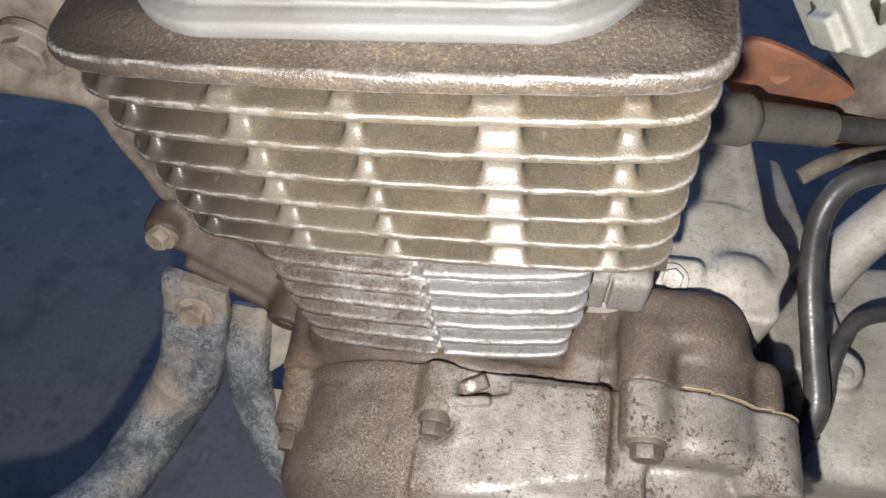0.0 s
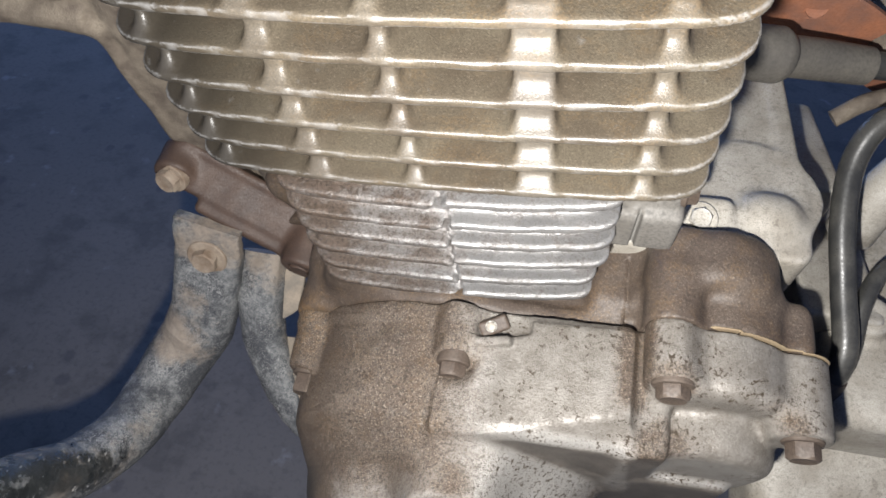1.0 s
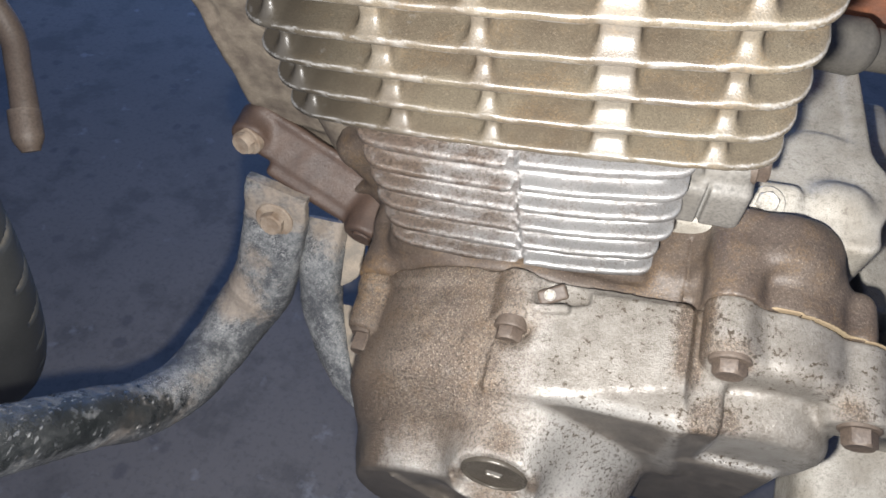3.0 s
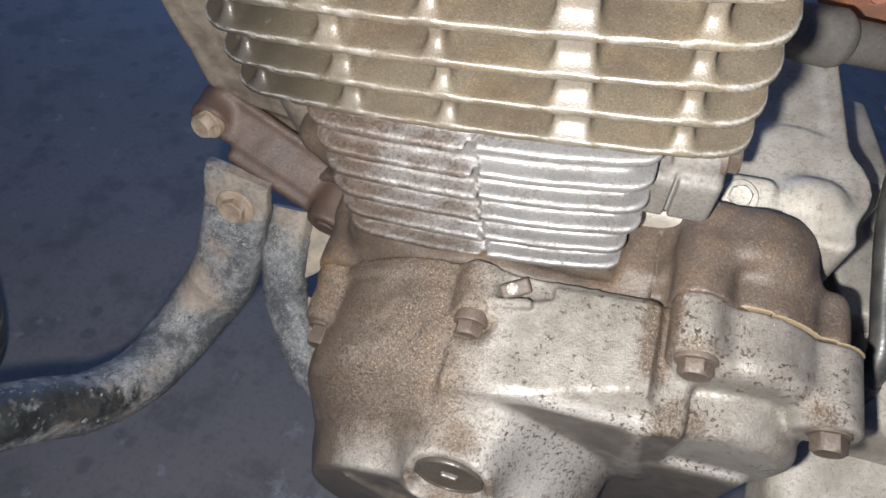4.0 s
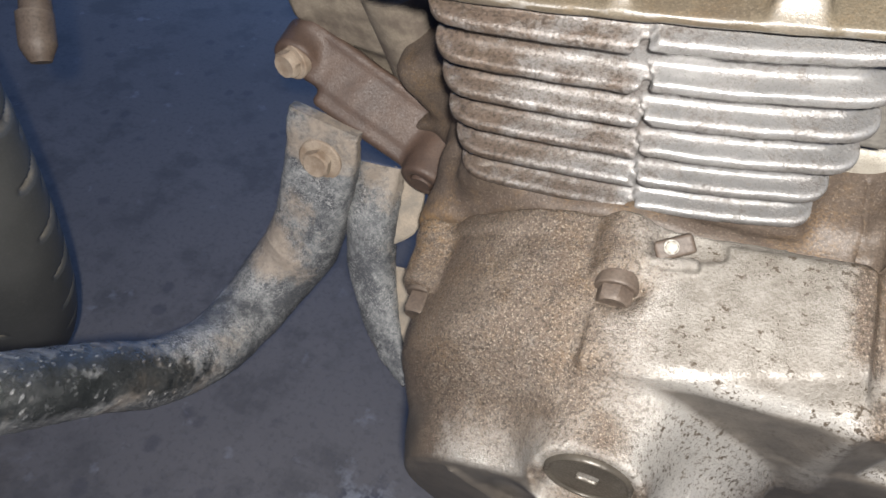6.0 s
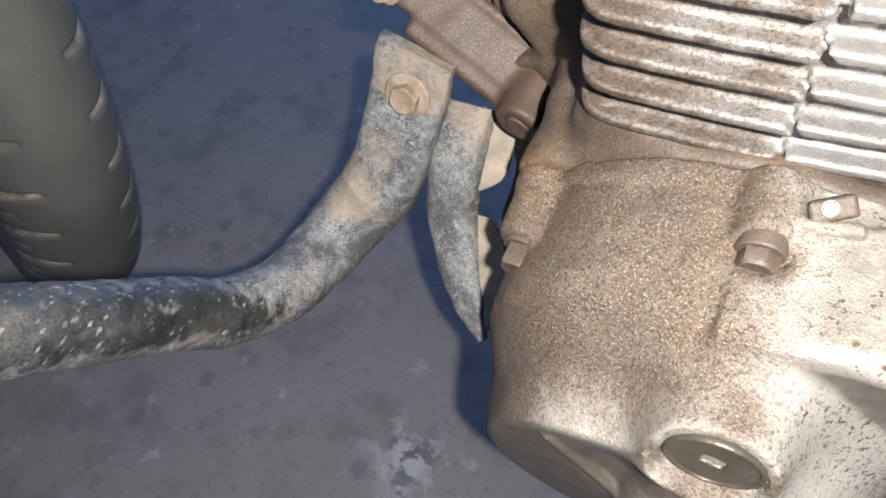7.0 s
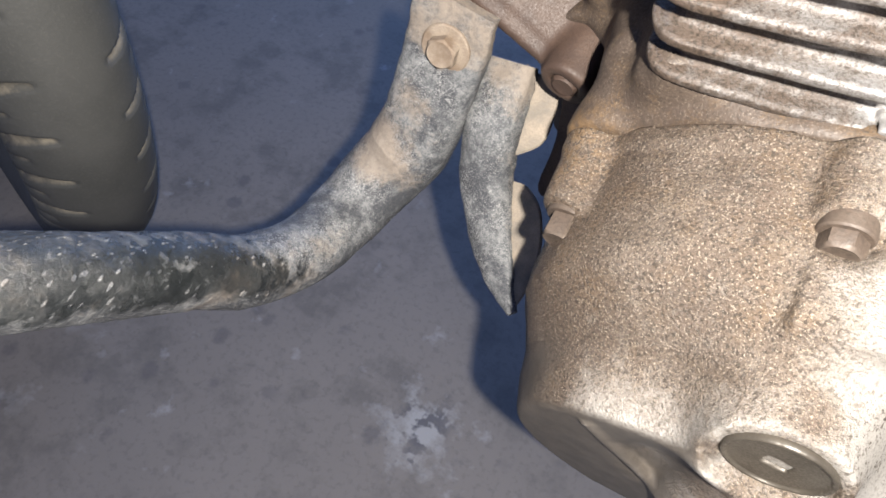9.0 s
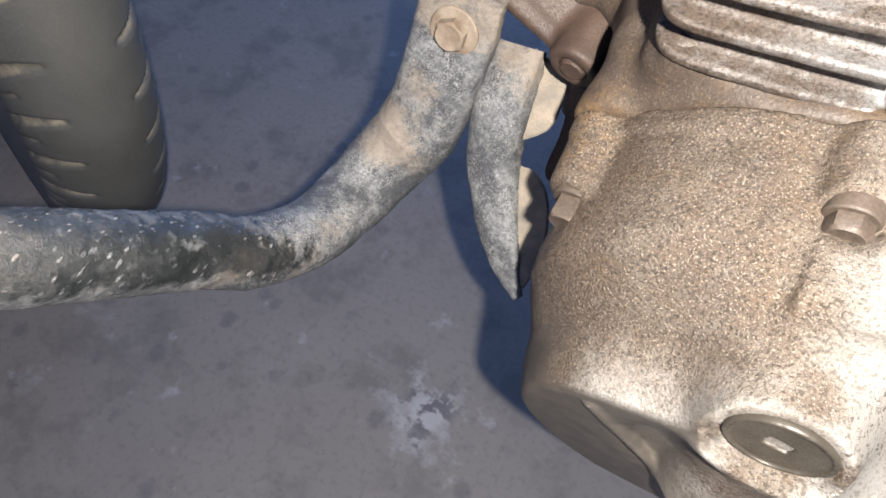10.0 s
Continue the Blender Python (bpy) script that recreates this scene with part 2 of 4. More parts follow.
RUST = simple("rust", (0.36, 0.14, 0.07), (0.20, 0.10, 0.07), 0.85, 0.0, 60, 0.4)
RUBBER = simple("rubber", (0.085, 0.078, 0.068), (0.13, 0.118, 0.098), 0.6, 0.0, 50, 0.3)
HOSE = simple("black_hose", (0.030, 0.030, 0.029), (0.075, 0.072, 0.064), 0.38, 0.0, 60, 0.15)
PLASTIC = simple("grey_plastic", (0.42, 0.42, 0.37), (0.33, 0.32, 0.26), 0.6, 0.0, 60, 0.3)
GASKET = simple("gasket_paper", (0.26, 0.20, 0.12), (0.22, 0.16, 0.10), 0.8, 0.0, 120)
DARK_ZINC = simple("dark_zinc", (0.075, 0.065, 0.052), (0.05, 0.043, 0.034), 0.42, 0.3, 120, 0.15)


GUARD_AT = (-172, -40, -115)


def guard_paint():
    """Black paint under dried mud: grey-brown dust thick at the top, scratches and splashes lower down."""
    def build(n, b):
        big, mid, fine = n.noise(32, 5), n.noise(150, 5, 0.7), n.noise(700, 3)
        crack = n.noise(430, 6, 0.78)
        dust = n.mix(n.ramp(crack, [(0.42, 0.0), (0.58, 1.0)]), (0.088, 0.094, 0.100), (0.20, 0.203, 0.202))
        dust = n.mix(n.ramp(n.noise(75, 5, 0.7), [(0.45, 0.9), (0.56, 0.0)]), dust, (0.042, 0.045, 0.052))
        flake = n.math("MULTIPLY", n.ramp(n.noise(1250, 5, 0.78), [(0.54, 0.0), (0.60, 1.0)]), n.ramp(n.noise(60, 3), [(0.38, 0.12), (0.60, 0.6)]))
        dust = n.mix(flake, dust, (0.47, 0.465, 0.45))
        web = n.nt.nodes.new("ShaderNodeTexVoronoi")
        web.feature = "DISTANCE_TO_EDGE"
        web.inputs["Scale"].default_value = 360
        warp = n.nt.nodes.new("ShaderNodeVectorMath")
        warp.operation = "MULTIPLY_ADD"
        wob = n.node("ShaderNodeTexNoise", Scale=260.0, Detail=4.0)
        n.link(n.co, wob.inputs["Vector"])
        n.link(wob.outputs["Color"], warp.inputs[0])
        warp.inputs[1].default_value = (0.012, 0.012, 0.012)
        n.link(n.co, warp.inputs[2])
        n.link(warp.outputs[0], web.inputs["Vector"])
        dust = n.mix(n.ramp(web.outputs["Distance"], [(0.012, 0.75), (0.045, 0.0)]), dust, n.mix(n.ramp(n.noise(48, 3), [(0.45, 0.0), (0.6, 1.0)]), (0.10, 0.10, 0.105), (0.46, 0.455, 0.44)))
        patch = n.math("ADD", n.math("MULTIPLY", n.math("MAXIMUM", n.math("MAXIMUM", n.near((-161, -1, -117), 8, 26, GUARD_AT), n.near((-132, 27, -60), 11, 24, GUARD_AT)), n.near((-116, 38, -88), 8, 24, GUARD_AT)), 0.27), n.math("ADD", big, n.math("MULTIPLY", n.math("SUBTRACT", crack, 0.5), 0.35)))
        dust = n.mix(n.ramp(patch, [(0.56, 0.0), (0.74, 0.85)]), dust, n.mix(crack, (0.20, 0.16, 0.125), (0.34, 0.285, 0.23)))
        depth = n.math("ADD", n.axis("Y", -0.044, -0.018), n.math("MULTIPLY", n.math("SUBTRACT", mid, 0.5), 1.8))
        g = n.nt.nodes.new("ShaderNodeNewGeometry")
        up = n.nt.nodes.new("ShaderNodeSeparateXYZ")
        n.link(g.outputs["Normal"], up.inputs[0])
        caked = n.ramp(n.math("ADD", n.math("MULTIPLY", up.outputs["Z"], -1.0), n.math("MULTIPLY", n.math("SUBTRACT", big, 0.5), 0.9)), [(-0.02, 0.0), (0.22, 0.7)])
        rim = n.ramp(n.math("ADD", up.outputs["Y"], n.math("MULTIPLY", n.math("SUBTRACT", mid, 0.5), 0.8)), [(0.60, 0.0), (0.85, 0.7)])
        under = n.math("MAXIMUM", rim, caked)
        cover = n.math("MAXIMUM", n.ramp(depth, [(0.15, 0.0), (0.6, 0.95)]), under)
        v = n.nt.nodes.new("ShaderNodeTexVoronoi")
        v.inputs["Scale"].default_value = 1.0
        m = n.node("ShaderNodeMapping")
        m.inputs["Rotation"].default_value = (0.5, 0.4, 0.3)
        m.inputs["Scale"].default_value = (560, 95, 300)
        n.link(n.co, m.inputs["Vector"])
        n.link(m.outputs[0], v.inputs["Vector"])
        scr = n.math("MULTIPLY", n.ramp(n.math("ADD", v.outputs["Distance"], n.math("MULTIPLY", fine, 0.2)), [(0.27, 1.0), (0.36, 0.0)]), n.ramp(n.noise(55, 3), [(0.36, 0.0), (0.50, 1.0)]))
        cover = n.math("MAXIMUM", cover, scr)
        film = n.math("MULTIPLY", n.ramp(n.math("ADD", big, n.math("MULTIPLY", mid, 0.3)), [(0.50, 0.0), (0.85, 1.0)]), n.math("ADD", 0.15, n.math("MULTIPLY", n.axis("Y", -0.04, -0.08), 0.12)))
        cover = n.math("MAXIMUM", cover, film)
        n.link(n.mix(cover, (0.012, 0.014, 0.014), dust), b.inputs["Base Color"])
        n.link(n.math("ADD", 0.22, n.math("MULTIPLY", cover, 0.55)), b.inputs["Roughness"])
        n.bump(b, n.math("ADD", n.math("MULTIPLY", cover, 0.5), n.math("ADD", n.math("MULTIPLY", mid, 0.5), n.math("MULTIPLY", crack, 0.9))), 0.9, 0.0007)
    return mat("guard_paint", build)


GUARD = guard_paint()
MUD = simple("dried_mud", (0.33, 0.275, 0.215), (0.20, 0.178, 0.15), 0.85, 0.0, 110, 0.8)
BOLT_MUD = simple("muddy_bolt", (0.30, 0.245, 0.19), (0.17, 0.118, 0.08), 0.75, 0.0, 140, 0.8)


def concrete():
    """Stained concrete: broad tones, oil marks, chips, and one pale patch of spilt cement with dark chips."""
    def build(n, b):
        co = n.nt.nodes.new("ShaderNodeNewGeometry").outputs["Position"]
        big, mid, fine = n.noise(2.2, 4, 0.6, co), n.noise(14, 5, 0.65, co), n.noise(160, 4, 0.6, co)
        col = n.mix(n.ramp(big, [(0.3, 0.0), (0.7, 1.0)]), (0.150, 0.138, 0.128), (0.205, 0.188, 0.174))
        col = n.mix(n.ramp(mid, [(0.38, 0.7), (0.50, 0.0)]), col, (0.115, 0.107, 0.10))
        col = n.mix(n.ramp(fine, [(0.36, 0.35), (0.48, 0.0)]), col, (0.10, 0.094, 0.09))
        v = n.nt.nodes.new("ShaderNodeTexVoronoi")
        v.inputs["Scale"].default_value = 23
        n.link(co, v.inputs["Vector"])
        d = n.math("ADD", v.outputs["Distance"], n.math("MULTIPLY", n.noise(70, 3, 0.6, co), 0.35))
        gate = n.ramp(n.noise(7, 2, 0.5, co), [(0.44, 0.0), (0.52, 1.0)])
        col = n.mix(n.math("MULTIPLY", n.ramp(d, [(0.30, 0.55), (0.40, 0.0)]), gate), col, (0.09, 0.085, 0.09))
        pale = n.ramp(n.noise(26, 4, 0.6, co), [(0.62, 0.0), (0.70, 0.45)])
        col = n.mix(n.math("MULTIPLY", pale, gate), col, (0.33, 0.335, 0.345))
        sub = n.nt.nodes.new("ShaderNodeVectorMath")
        sub.operation = "DISTANCE"
        n.link(co, sub.inputs[0])
        sub.inputs[1].default_value = PATCH
        near = n.math("ADD", n.math("MULTIPLY", sub.outputs["Value"], 9.0), n.math("MULTIPLY", n.noise(30, 4, 0.7, co), 1.1))
        near = n.ramp(near, [(0.62, 1.0), (0.92, 0.0)])
        blot = n.ramp(n.noise(42, 3, 0.6, co), [(0.44, 0.0), (0.5, 1.0)])
        col = n.mix(n.math("MULTIPLY", near, 0.75), col, n.mix(blot, (0.075, 0.078, 0.095), (0.34, 0.345, 0.35)))
        n.link(col, b.inputs["Base Color"])
        b.inputs["Roughness"].default_value = 0.75
        n.bump(b, n.math("ADD", mid, n.math("MULTIPLY", fine, 0.5)), 0.25, 0.002)
    return mat("concrete", build)


PATCH = BIKE @ Vector((-0.176, -0.098, -0.435))
CONCRETE = concrete()


# ---- building helpers: all lengths in millimetres in the engine's own axes ----
def thing(name, label, category, at=(0, 0, 0), group="", kind=""):
    """A top-level thing whose base point lies at the given place of the engine's axes."""
    ob = new(name)
    ob.matrix_world = BIKE @ Matrix.Translation(Vector(at) * 0.001)
    ob.empty_display_size = 0.02
    ob["at"] = at
    return tagged(ob, label, category, group, kind)


def put(name, verts, faces, material, parent, label="", smooth=True):
    """One mesh part under a thing or a part; its vertices in millimetres of the engine's axes."""
    top = parent
    while top.parent:
        top = top.parent
    at = np.array(top["at"])
    me = bpy.data.meshes.new(name)
    v = (np.asarray(verts, float) - at) * 0.001
    me.from_pydata(v.tolist(), [], [list(map(int, f)) for f in faces])
    if smooth:
        me.shade_smooth()
    me.materials.append(material)
    ob = new(name, me)
    ob.parent = parent
    return tagged(ob, label) if label else ob


def part(name, bm, material, parent, label="", angle=35):
    """The same from a bmesh, smooth but for its sharp edges."""
    bmesh.ops.recalc_face_normals(bm, faces=bm.faces)
    bm.verts.index_update()
    ob = put(name, [v.co[:] for v in bm.verts], [[v.index for v in f.verts] for f in bm.faces], material, parent, label)
    ob.data.set_sharp_from_angle(angle=radians(angle))
    bm.free()
    return ob


# Solid shapes as distance fields, for the rounded forms of castings.
class Field:
    def __init__(self, lo, hi, step):
        self.lo, self.step = np.array(lo, float), step
        axes = [np.arange(a, b + step, step) for a, b in zip(lo, hi)]
        self.x, self.y, self.z = np.meshgrid(*axes, indexing="ij")

    def box(self, c, half, r=0.0, turn=None):
        p = [self.x - c[0], self.y - c[1], self.z - c[2]]
        if turn:
            m = np.array(Euler([radians(a) for a in turn]).to_matrix()).T
            p = [m[i, 0] * p[0] + m[i, 1] * p[1] + m[i, 2] * p[2] for i in range(3)]
        q = [abs(v) - h + r for v, h in zip(p, half)]
        out = np.sqrt(sum(np.maximum(v, 0) ** 2 for v in q))
        return out + np.minimum(np.maximum(q[0], np.maximum(q[1], q[2])), 0) - r

    def rod(self, a, b, ra, rb=None, r=0.0):
        """A cylinder from a to b (radius ra, at b rb), with its rims rounded by r."""
        a, b = np.array(a, float), np.array(b, float)
        axis = b - a
        length = np.linalg.norm(axis)
        axis /= length
        px, py, pz = self.x - a[0], self.y - a[1], self.z - a[2]
        h = px * axis[0] + py * axis[1] + pz * axis[2]
        d = np.sqrt(np.maximum(px * px + py * py + pz * pz - h * h, 0))
        rad = ra if rb is None else ra + (rb - ra) * np.clip(h / length, 0, 1)
        qx, qy = d - rad + r, abs(h - length / 2) - length / 2 + r
        return np.sqrt(np.maximum(qx, 0) ** 2 + np.maximum(qy, 0) ** 2) + np.minimum(np.maximum(qx, qy), 0) - r

    def ball(self, c, radii):
        q = np.sqrt(sum(((v - k) / s) ** 2 for v, k, s in zip((self.x, self.y, self.z), c, radii)))
        return (q - 1) * min(radii)

    def plane(self, p, n):
        """Inside below the plane through p with the normal n."""
        n = np.array(n, float) / np.linalg.norm(n)
        return (self.x - p[0]) * n[0] + (self.y - p[1]) * n[1] + (self.z - p[2]) * n[2]

    def rough(self, amp, scale, seed=3):
        """A small uneven swell of the surface, as sand casting leaves."""
        rng = np.random.RandomState(seed)
        out = 0
        for k in range(7):
            w = rng.normal(size=3)
            w *= (0.7 + 0.25 * k) / scale / np.linalg.norm(w)
            out = out + np.sin(self.x * w[0] + self.y * w[1] + self.z * w[2] + rng.uniform(0, 6.3))
        return amp * out / 2.6

    def skin(self, d):
        """The surface of the field d: vertices and quads."""
        d = d.copy()
        d[[0, -1]], d[:, [0, -1]], d[:, :, [0, -1]] = 1, 1, 1
        d[d == 0] = 1e-6
        n = np.array(d.shape) - 1
        corner = [(i, j, k) for i in (0, 1) for j in (0, 1) for k in (0, 1)]
        c = {o: d[o[0]:n[0] + o[0], o[1]:n[1] + o[1], o[2]:n[2] + o[2]] for o in corner}
        count = sum((v < 0).astype(np.int8) for v in c.values())
        mask = (count > 0) & (count < 8)
        index = np.full(mask.shape, -1)
        index[mask] = np.arange(mask.sum())
        total, num = np.zeros((mask.sum(), 3)), np.zeros(mask.sum())
        picked = {o: v[mask] for o, v in c.items()}
        for o in corner:
            for ax in range(3):
                if o[ax]:
                    continue
                p = tuple(1 if i == ax else v for i, v in enumerate(o))
                va, vb = picked[o], picked[p]
                cross = (va < 0) != (vb < 0)
                t = np.where(cross, va / np.where(va == vb, 1, va - vb), 0)
                place = np.array(o, float)[None] + t[:, None] * (np.array(p) - np.array(o))[None]
                total += place * cross[:, None]
                num += cross
        verts = (np.argwhere(mask) + total / num[:, None]) * self.step + self.lo
        faces = []
        for ax in range(3):
            b, e = (ax + 1) % 3, (ax + 2) % 3
            lo_, hi_ = [slice(None)] * 3, [slice(None)] * 3
            lo_[ax], hi_[ax] = slice(0, -1), slice(1, None)
            low = d[tuple(lo_)] < 0
            change = low != (d[tuple(hi_)] < 0)
            at = np.argwhere(change)
            ok = (at[:, b] > 0) & (at[:, e] > 0) & (at[:, b] < n[b]) & (at[:, e] < n[e])
            at = at[ok]
            flip = low[tuple(at.T)]
            ring = []
            for db, de in ((-1, -1), (0, -1), (0, 0), (-1, 0)):
                q = at.copy()
                q[:, b] += db
                q[:, e] += de
                ring.append(index[tuple(q.T)])
            ring = np.stack(ring, 1)
            faces.append(np.where(flip[:, None], ring, ring[:, ::-1]))
        faces = np.concatenate(faces)
        return verts, faces[(faces >= 0).all(1)]


def join(a, b, k=0.0):
    """Union of two fields, with a fillet of about k."""
    if not k:
        return np.minimum(a, b)
    h = np.clip(0.5 + 0.5 * (b - a) / k, 0, 1)
    return b + (a - b) * h - k * h * (1 - h)


def cut(a, b, k=0.0):
    """The field a less the field b."""
    return -join(-a, b, k)


def both(a, b, k=0.0):
    return -join(-a, -b, k)


def bands(verts, faces, levels):
    """Splits a skin at heights z into closed runs of faces: one list of (verts, faces) a band."""
    mid = verts[faces].mean(1)[:, 2]
    which = np.searchsorted(levels, mid)
    out = []
    for i in range(len(levels) + 1):
        f = faces[which == i]
        used, inv = np.unique(f, return_inverse=True)
        out.append((verts[used], inv.reshape(f.shape)))
    return out


def curve_points(points, n=8):
    """A smooth line through the points."""
    p = [np.array(q, float) for q in points]
    p = [2 * p[0] - p[1]] + p + [2 * p[-1] - p[-2]]
    out = []
    for a, b, c, d in zip(p, p[1:], p[2:], p[3:]):
        for t in np.linspace(0, 1, n, endpoint=False):
            out.append(0.5 * (2 * b + (c - a) * t + (2 * a - 5 * b + 4 * c - d) * t * t + (3 * b - a - 3 * c + d) * t ** 3))
    return np.array(out + [p[-2]])


def tube_mesh(points, radius, sides=20, n=8, flat=None, ref=None, square=None, caked=0.0):
    """A closed tube along a smooth line. radius: one, or one for each given point; flat: for each point the thickness along ref as a share of the width; square: 2 for a round section, more for a boxy one; caked: the height of an uneven crust."""
    line = curve_points(points, n)
    k = len(points)
    at = np.linspace(0, k - 1, len(line))
    rad = np.interp(at, range(k), radius if np.ndim(radius) else [radius] * k)
    thin = np.interp(at, range(k), flat if flat else [1.0] * k)
    power = np.interp(at, range(k), square if square else [2.0] * k)
    bm = bmesh.new()
    rings, normal = [], Vector(ref) if ref else None
    for i, c in enumerate(line):
        way = Vector(line[min(i + 1, len(line) - 1)] - line[max(i - 1, 0)]).normalized()
        if normal is None:
            normal = way.orthogonal()
        normal = (normal - normal.dot(way) * way).normalized()
        side = way.cross(normal)
        ring = []
        for a in np.linspace(0, 2 * math.pi, sides, endpoint=False).tolist():
            ca, sa = (math.copysign(abs(t) ** (2 / float(power[i])), t) for t in (math.cos(a), math.sin(a)))
            p = Vector(c) + float(rad[i]) * (ca * float(thin[i]) * normal + sa * side)
            if caked:
                p += (p - Vector(c)).normalized() * caked * (noise.noise(p * 0.16) + 0.8 * noise.noise(p * 0.45))
            ring.append(bm.verts.new(p))
        rings.append(ring)
    for r, q in zip(rings, rings[1:]):
        for i in range(sides):
            bm.faces.new((r[i], r[(i + 1) % sides], q[(i + 1) % sides], q[i]))
    bm.faces.new(rings[0][::-1])
    bm.faces.new(rings[-1])
    return bm


def hex_bolt(at, way, flats=8.0, height=5.0, washer=6.5, parent=None, material=None, name="bolt", label=""):
    """A flanged hexagon head: flange, hexagon with a chamfered crown."""
    way = Vector(way).normalized()
    u = way.orthogonal().normalized()
    w = way.cross(u)
    bm = bmesh.new()

    def ring(r, h, k, six=False):
        out = []
        for i in range(k):
            a = 2 * math.pi * i / k
            rr = r
            if six:
                b = (a + math.pi / 6) % (math.pi / 3) - math.pi / 6
                rr = r / math.cos(b)
            out.append(bm.verts.new(Vector(at) + way * h + rr * (math.cos(a) * u + math.sin(a) * w)))
        return out
    rows = [ring(washer, -3, 24), ring(washer, 0.9, 24), ring(washer * 0.94, 1.4, 24), ring(flats / 2, 1.5, 24, True), ring(flats / 2, height - 0.8, 24, True), ring(flats / 2 * 0.93, height, 24), ring(flats / 2 * 0.6, height - 0.3, 24)]
    for r, s in zip(rows, rows[1:]):
        for i in range(24):
            bm.faces.new((r[i], r[(i + 1) % 24], s[(i + 1) % 24], s[i]))
    bm.faces.new(rows[-1])
    return part(name, bm, material or STEEL, parent, label, 30)


# ---- floor ----
def floor():
    bm = bmesh.new()
    bmesh.ops.create_grid(bm, x_segments=8, y_segments=8, size=60.0)
    me = bpy.data.meshes.new("floor")
    bm.to_mesh(me)
    bm.free()
    me.materials.append(CONCRETE)
    tagged(new("floor", me), "dark stained concrete workshop floor under the motorcycle", "floor", kind="structure")


floor()

# ---- engine ----
ENGINE_AT = (0, 60, -150)
engine = thing("engine", "grimy air-cooled single-cylinder motorcycle engine of cast alloy", "engine", ENGINE_AT)

HEAD_Z = [63.4, 76.1, 89.1, 102.1, 115.2, 127.6]
HEAD_ROLL = 0.05
BARREL_Z = [-9.0, 4.4, 18.0, 31.0, 43.4, 56.4]


def head_axes(f):
    """The head stands rolled a little on the crankcase: its own x and z."""
    return f.x + HEAD_ROLL * (f.z - 64), f.z - HEAD_ROLL * (f.x - 24)


def head_plan(f, grow=0.0):
    """Plan of the cylinder head's fins: a rounded block with a bowed front."""
    u, _ = head_axes(f)
    qx, qy = abs(u + 5.0) - 61, abs(f.y - 79) - 66
    d = np.sqrt(np.maximum(qx, 0) ** 2 + np.maximum(qy, 0) ** 2) + np.minimum(np.maximum(qx, qy), 0) - 16 - grow
    bow = np.sqrt(u ** 2 + (f.y - 597.4) ** 2) - 600 - grow
    return both(d, bow, 6)


def cylinder_head():
    f = Field((-96, -12, 54), (86, 44, 144), 0.85)
    u, w = head_axes(f)
    plan = head_plan(f)
    plan = plan + f.rough(0.10, 2.6)
    d = both(plan + 15, abs(w - 95.5) - 39)
    over = np.full(w.shape, 99.0)
    for z in HEAD_Z:
        over = np.where(w >= z, np.minimum(over, w - z), over)
    back = 1.4 + 0.8 * np.clip(over - 1.4, 0, 3.6)
    for x, half in RIBS:
        # each length of rib runs out onto the fin below it in a sloping foot
        rib = both(both(abs(u - x) - half, plan + back, 2.0), abs(w - 97) - 34)
        d = join(d, both(rib, f.y - 34), 3.2)
    for z in HEAD_Z:
        fin = both(plan, abs(w - z) - 1.4 + f.rough(0.07, 3.2, 5), 0.9)
        d = join(d, fin, 3.4)
    d = both(d, w - 134)
    v, q = f.skin(d)
    head = None
    cuts = [(a + b) / 2 for a, b in zip(HEAD_Z, HEAD_Z[1:])]
    rolled = v - np.stack([0 * v[:, 0], 0 * v[:, 0], HEAD_ROLL * (v[:, 0] - 24)], 1)
    for i, (bv, bf) in enumerate(bands(rolled, q, cuts)):
        bv = bv + np.stack([0 * bv[:, 0], 0 * bv[:, 0], HEAD_ROLL * (bv[:, 0] - 24)], 1)
        if head is None:
            head = put("cylinder_head", bv, bf, FIN, engine, "cast alloy cylinder head with deep dusty cooling fins")
        else:
            put("fin", bv, bf, FIN, head)


cylinder_head()


def rocker_cover():
    f = Field((-98, -14, 126), (90, 92, 192), 1.1)
    u, w = head_axes(f)
    plan = head_plan(f, 0.6)
    rim = both(plan, abs(w - 139.6) - 2.8, 0.8)
    skirt = both(plan + np.maximum(w - 140.5, 0) * 2.2, abs(w - 142.2) - 3.6, 1)
    v, q = f.skin(join(rim, skirt, 2))
    put("cover_skirt", v, q, SKIRT, engine, "rust-speckled sloping skirt of the rocker cover")

    def block(half_x, half_y, r):
        qx, qy = abs(u + 3.0) - half_x + r, abs(f.y - 80) - half_y + r
        return np.sqrt(np.maximum(qx, 0) ** 2 + np.maximum(qy, 0) ** 2) + np.minimum(np.maximum(qx, qy), 0) - r
    wall = both(block(57.0, 72.5, 22), abs(w - 168) - 28, 5)
    foot = both(block(59.5, 75.0, 24), abs(w - 146.5) - 2.4, 1.5)
    d = join(cut(wall, both(abs(w - 151.5) - 1.3, -block(55.0, 70.5, 21)), 0.4), foot, 2)
    v, q = f.skin(both(d, f.z - 188))
    put("rocker_cover", v, q, LID, engine, "smooth grey alloy rocker cover with a rounded rim")


rocker_cover()


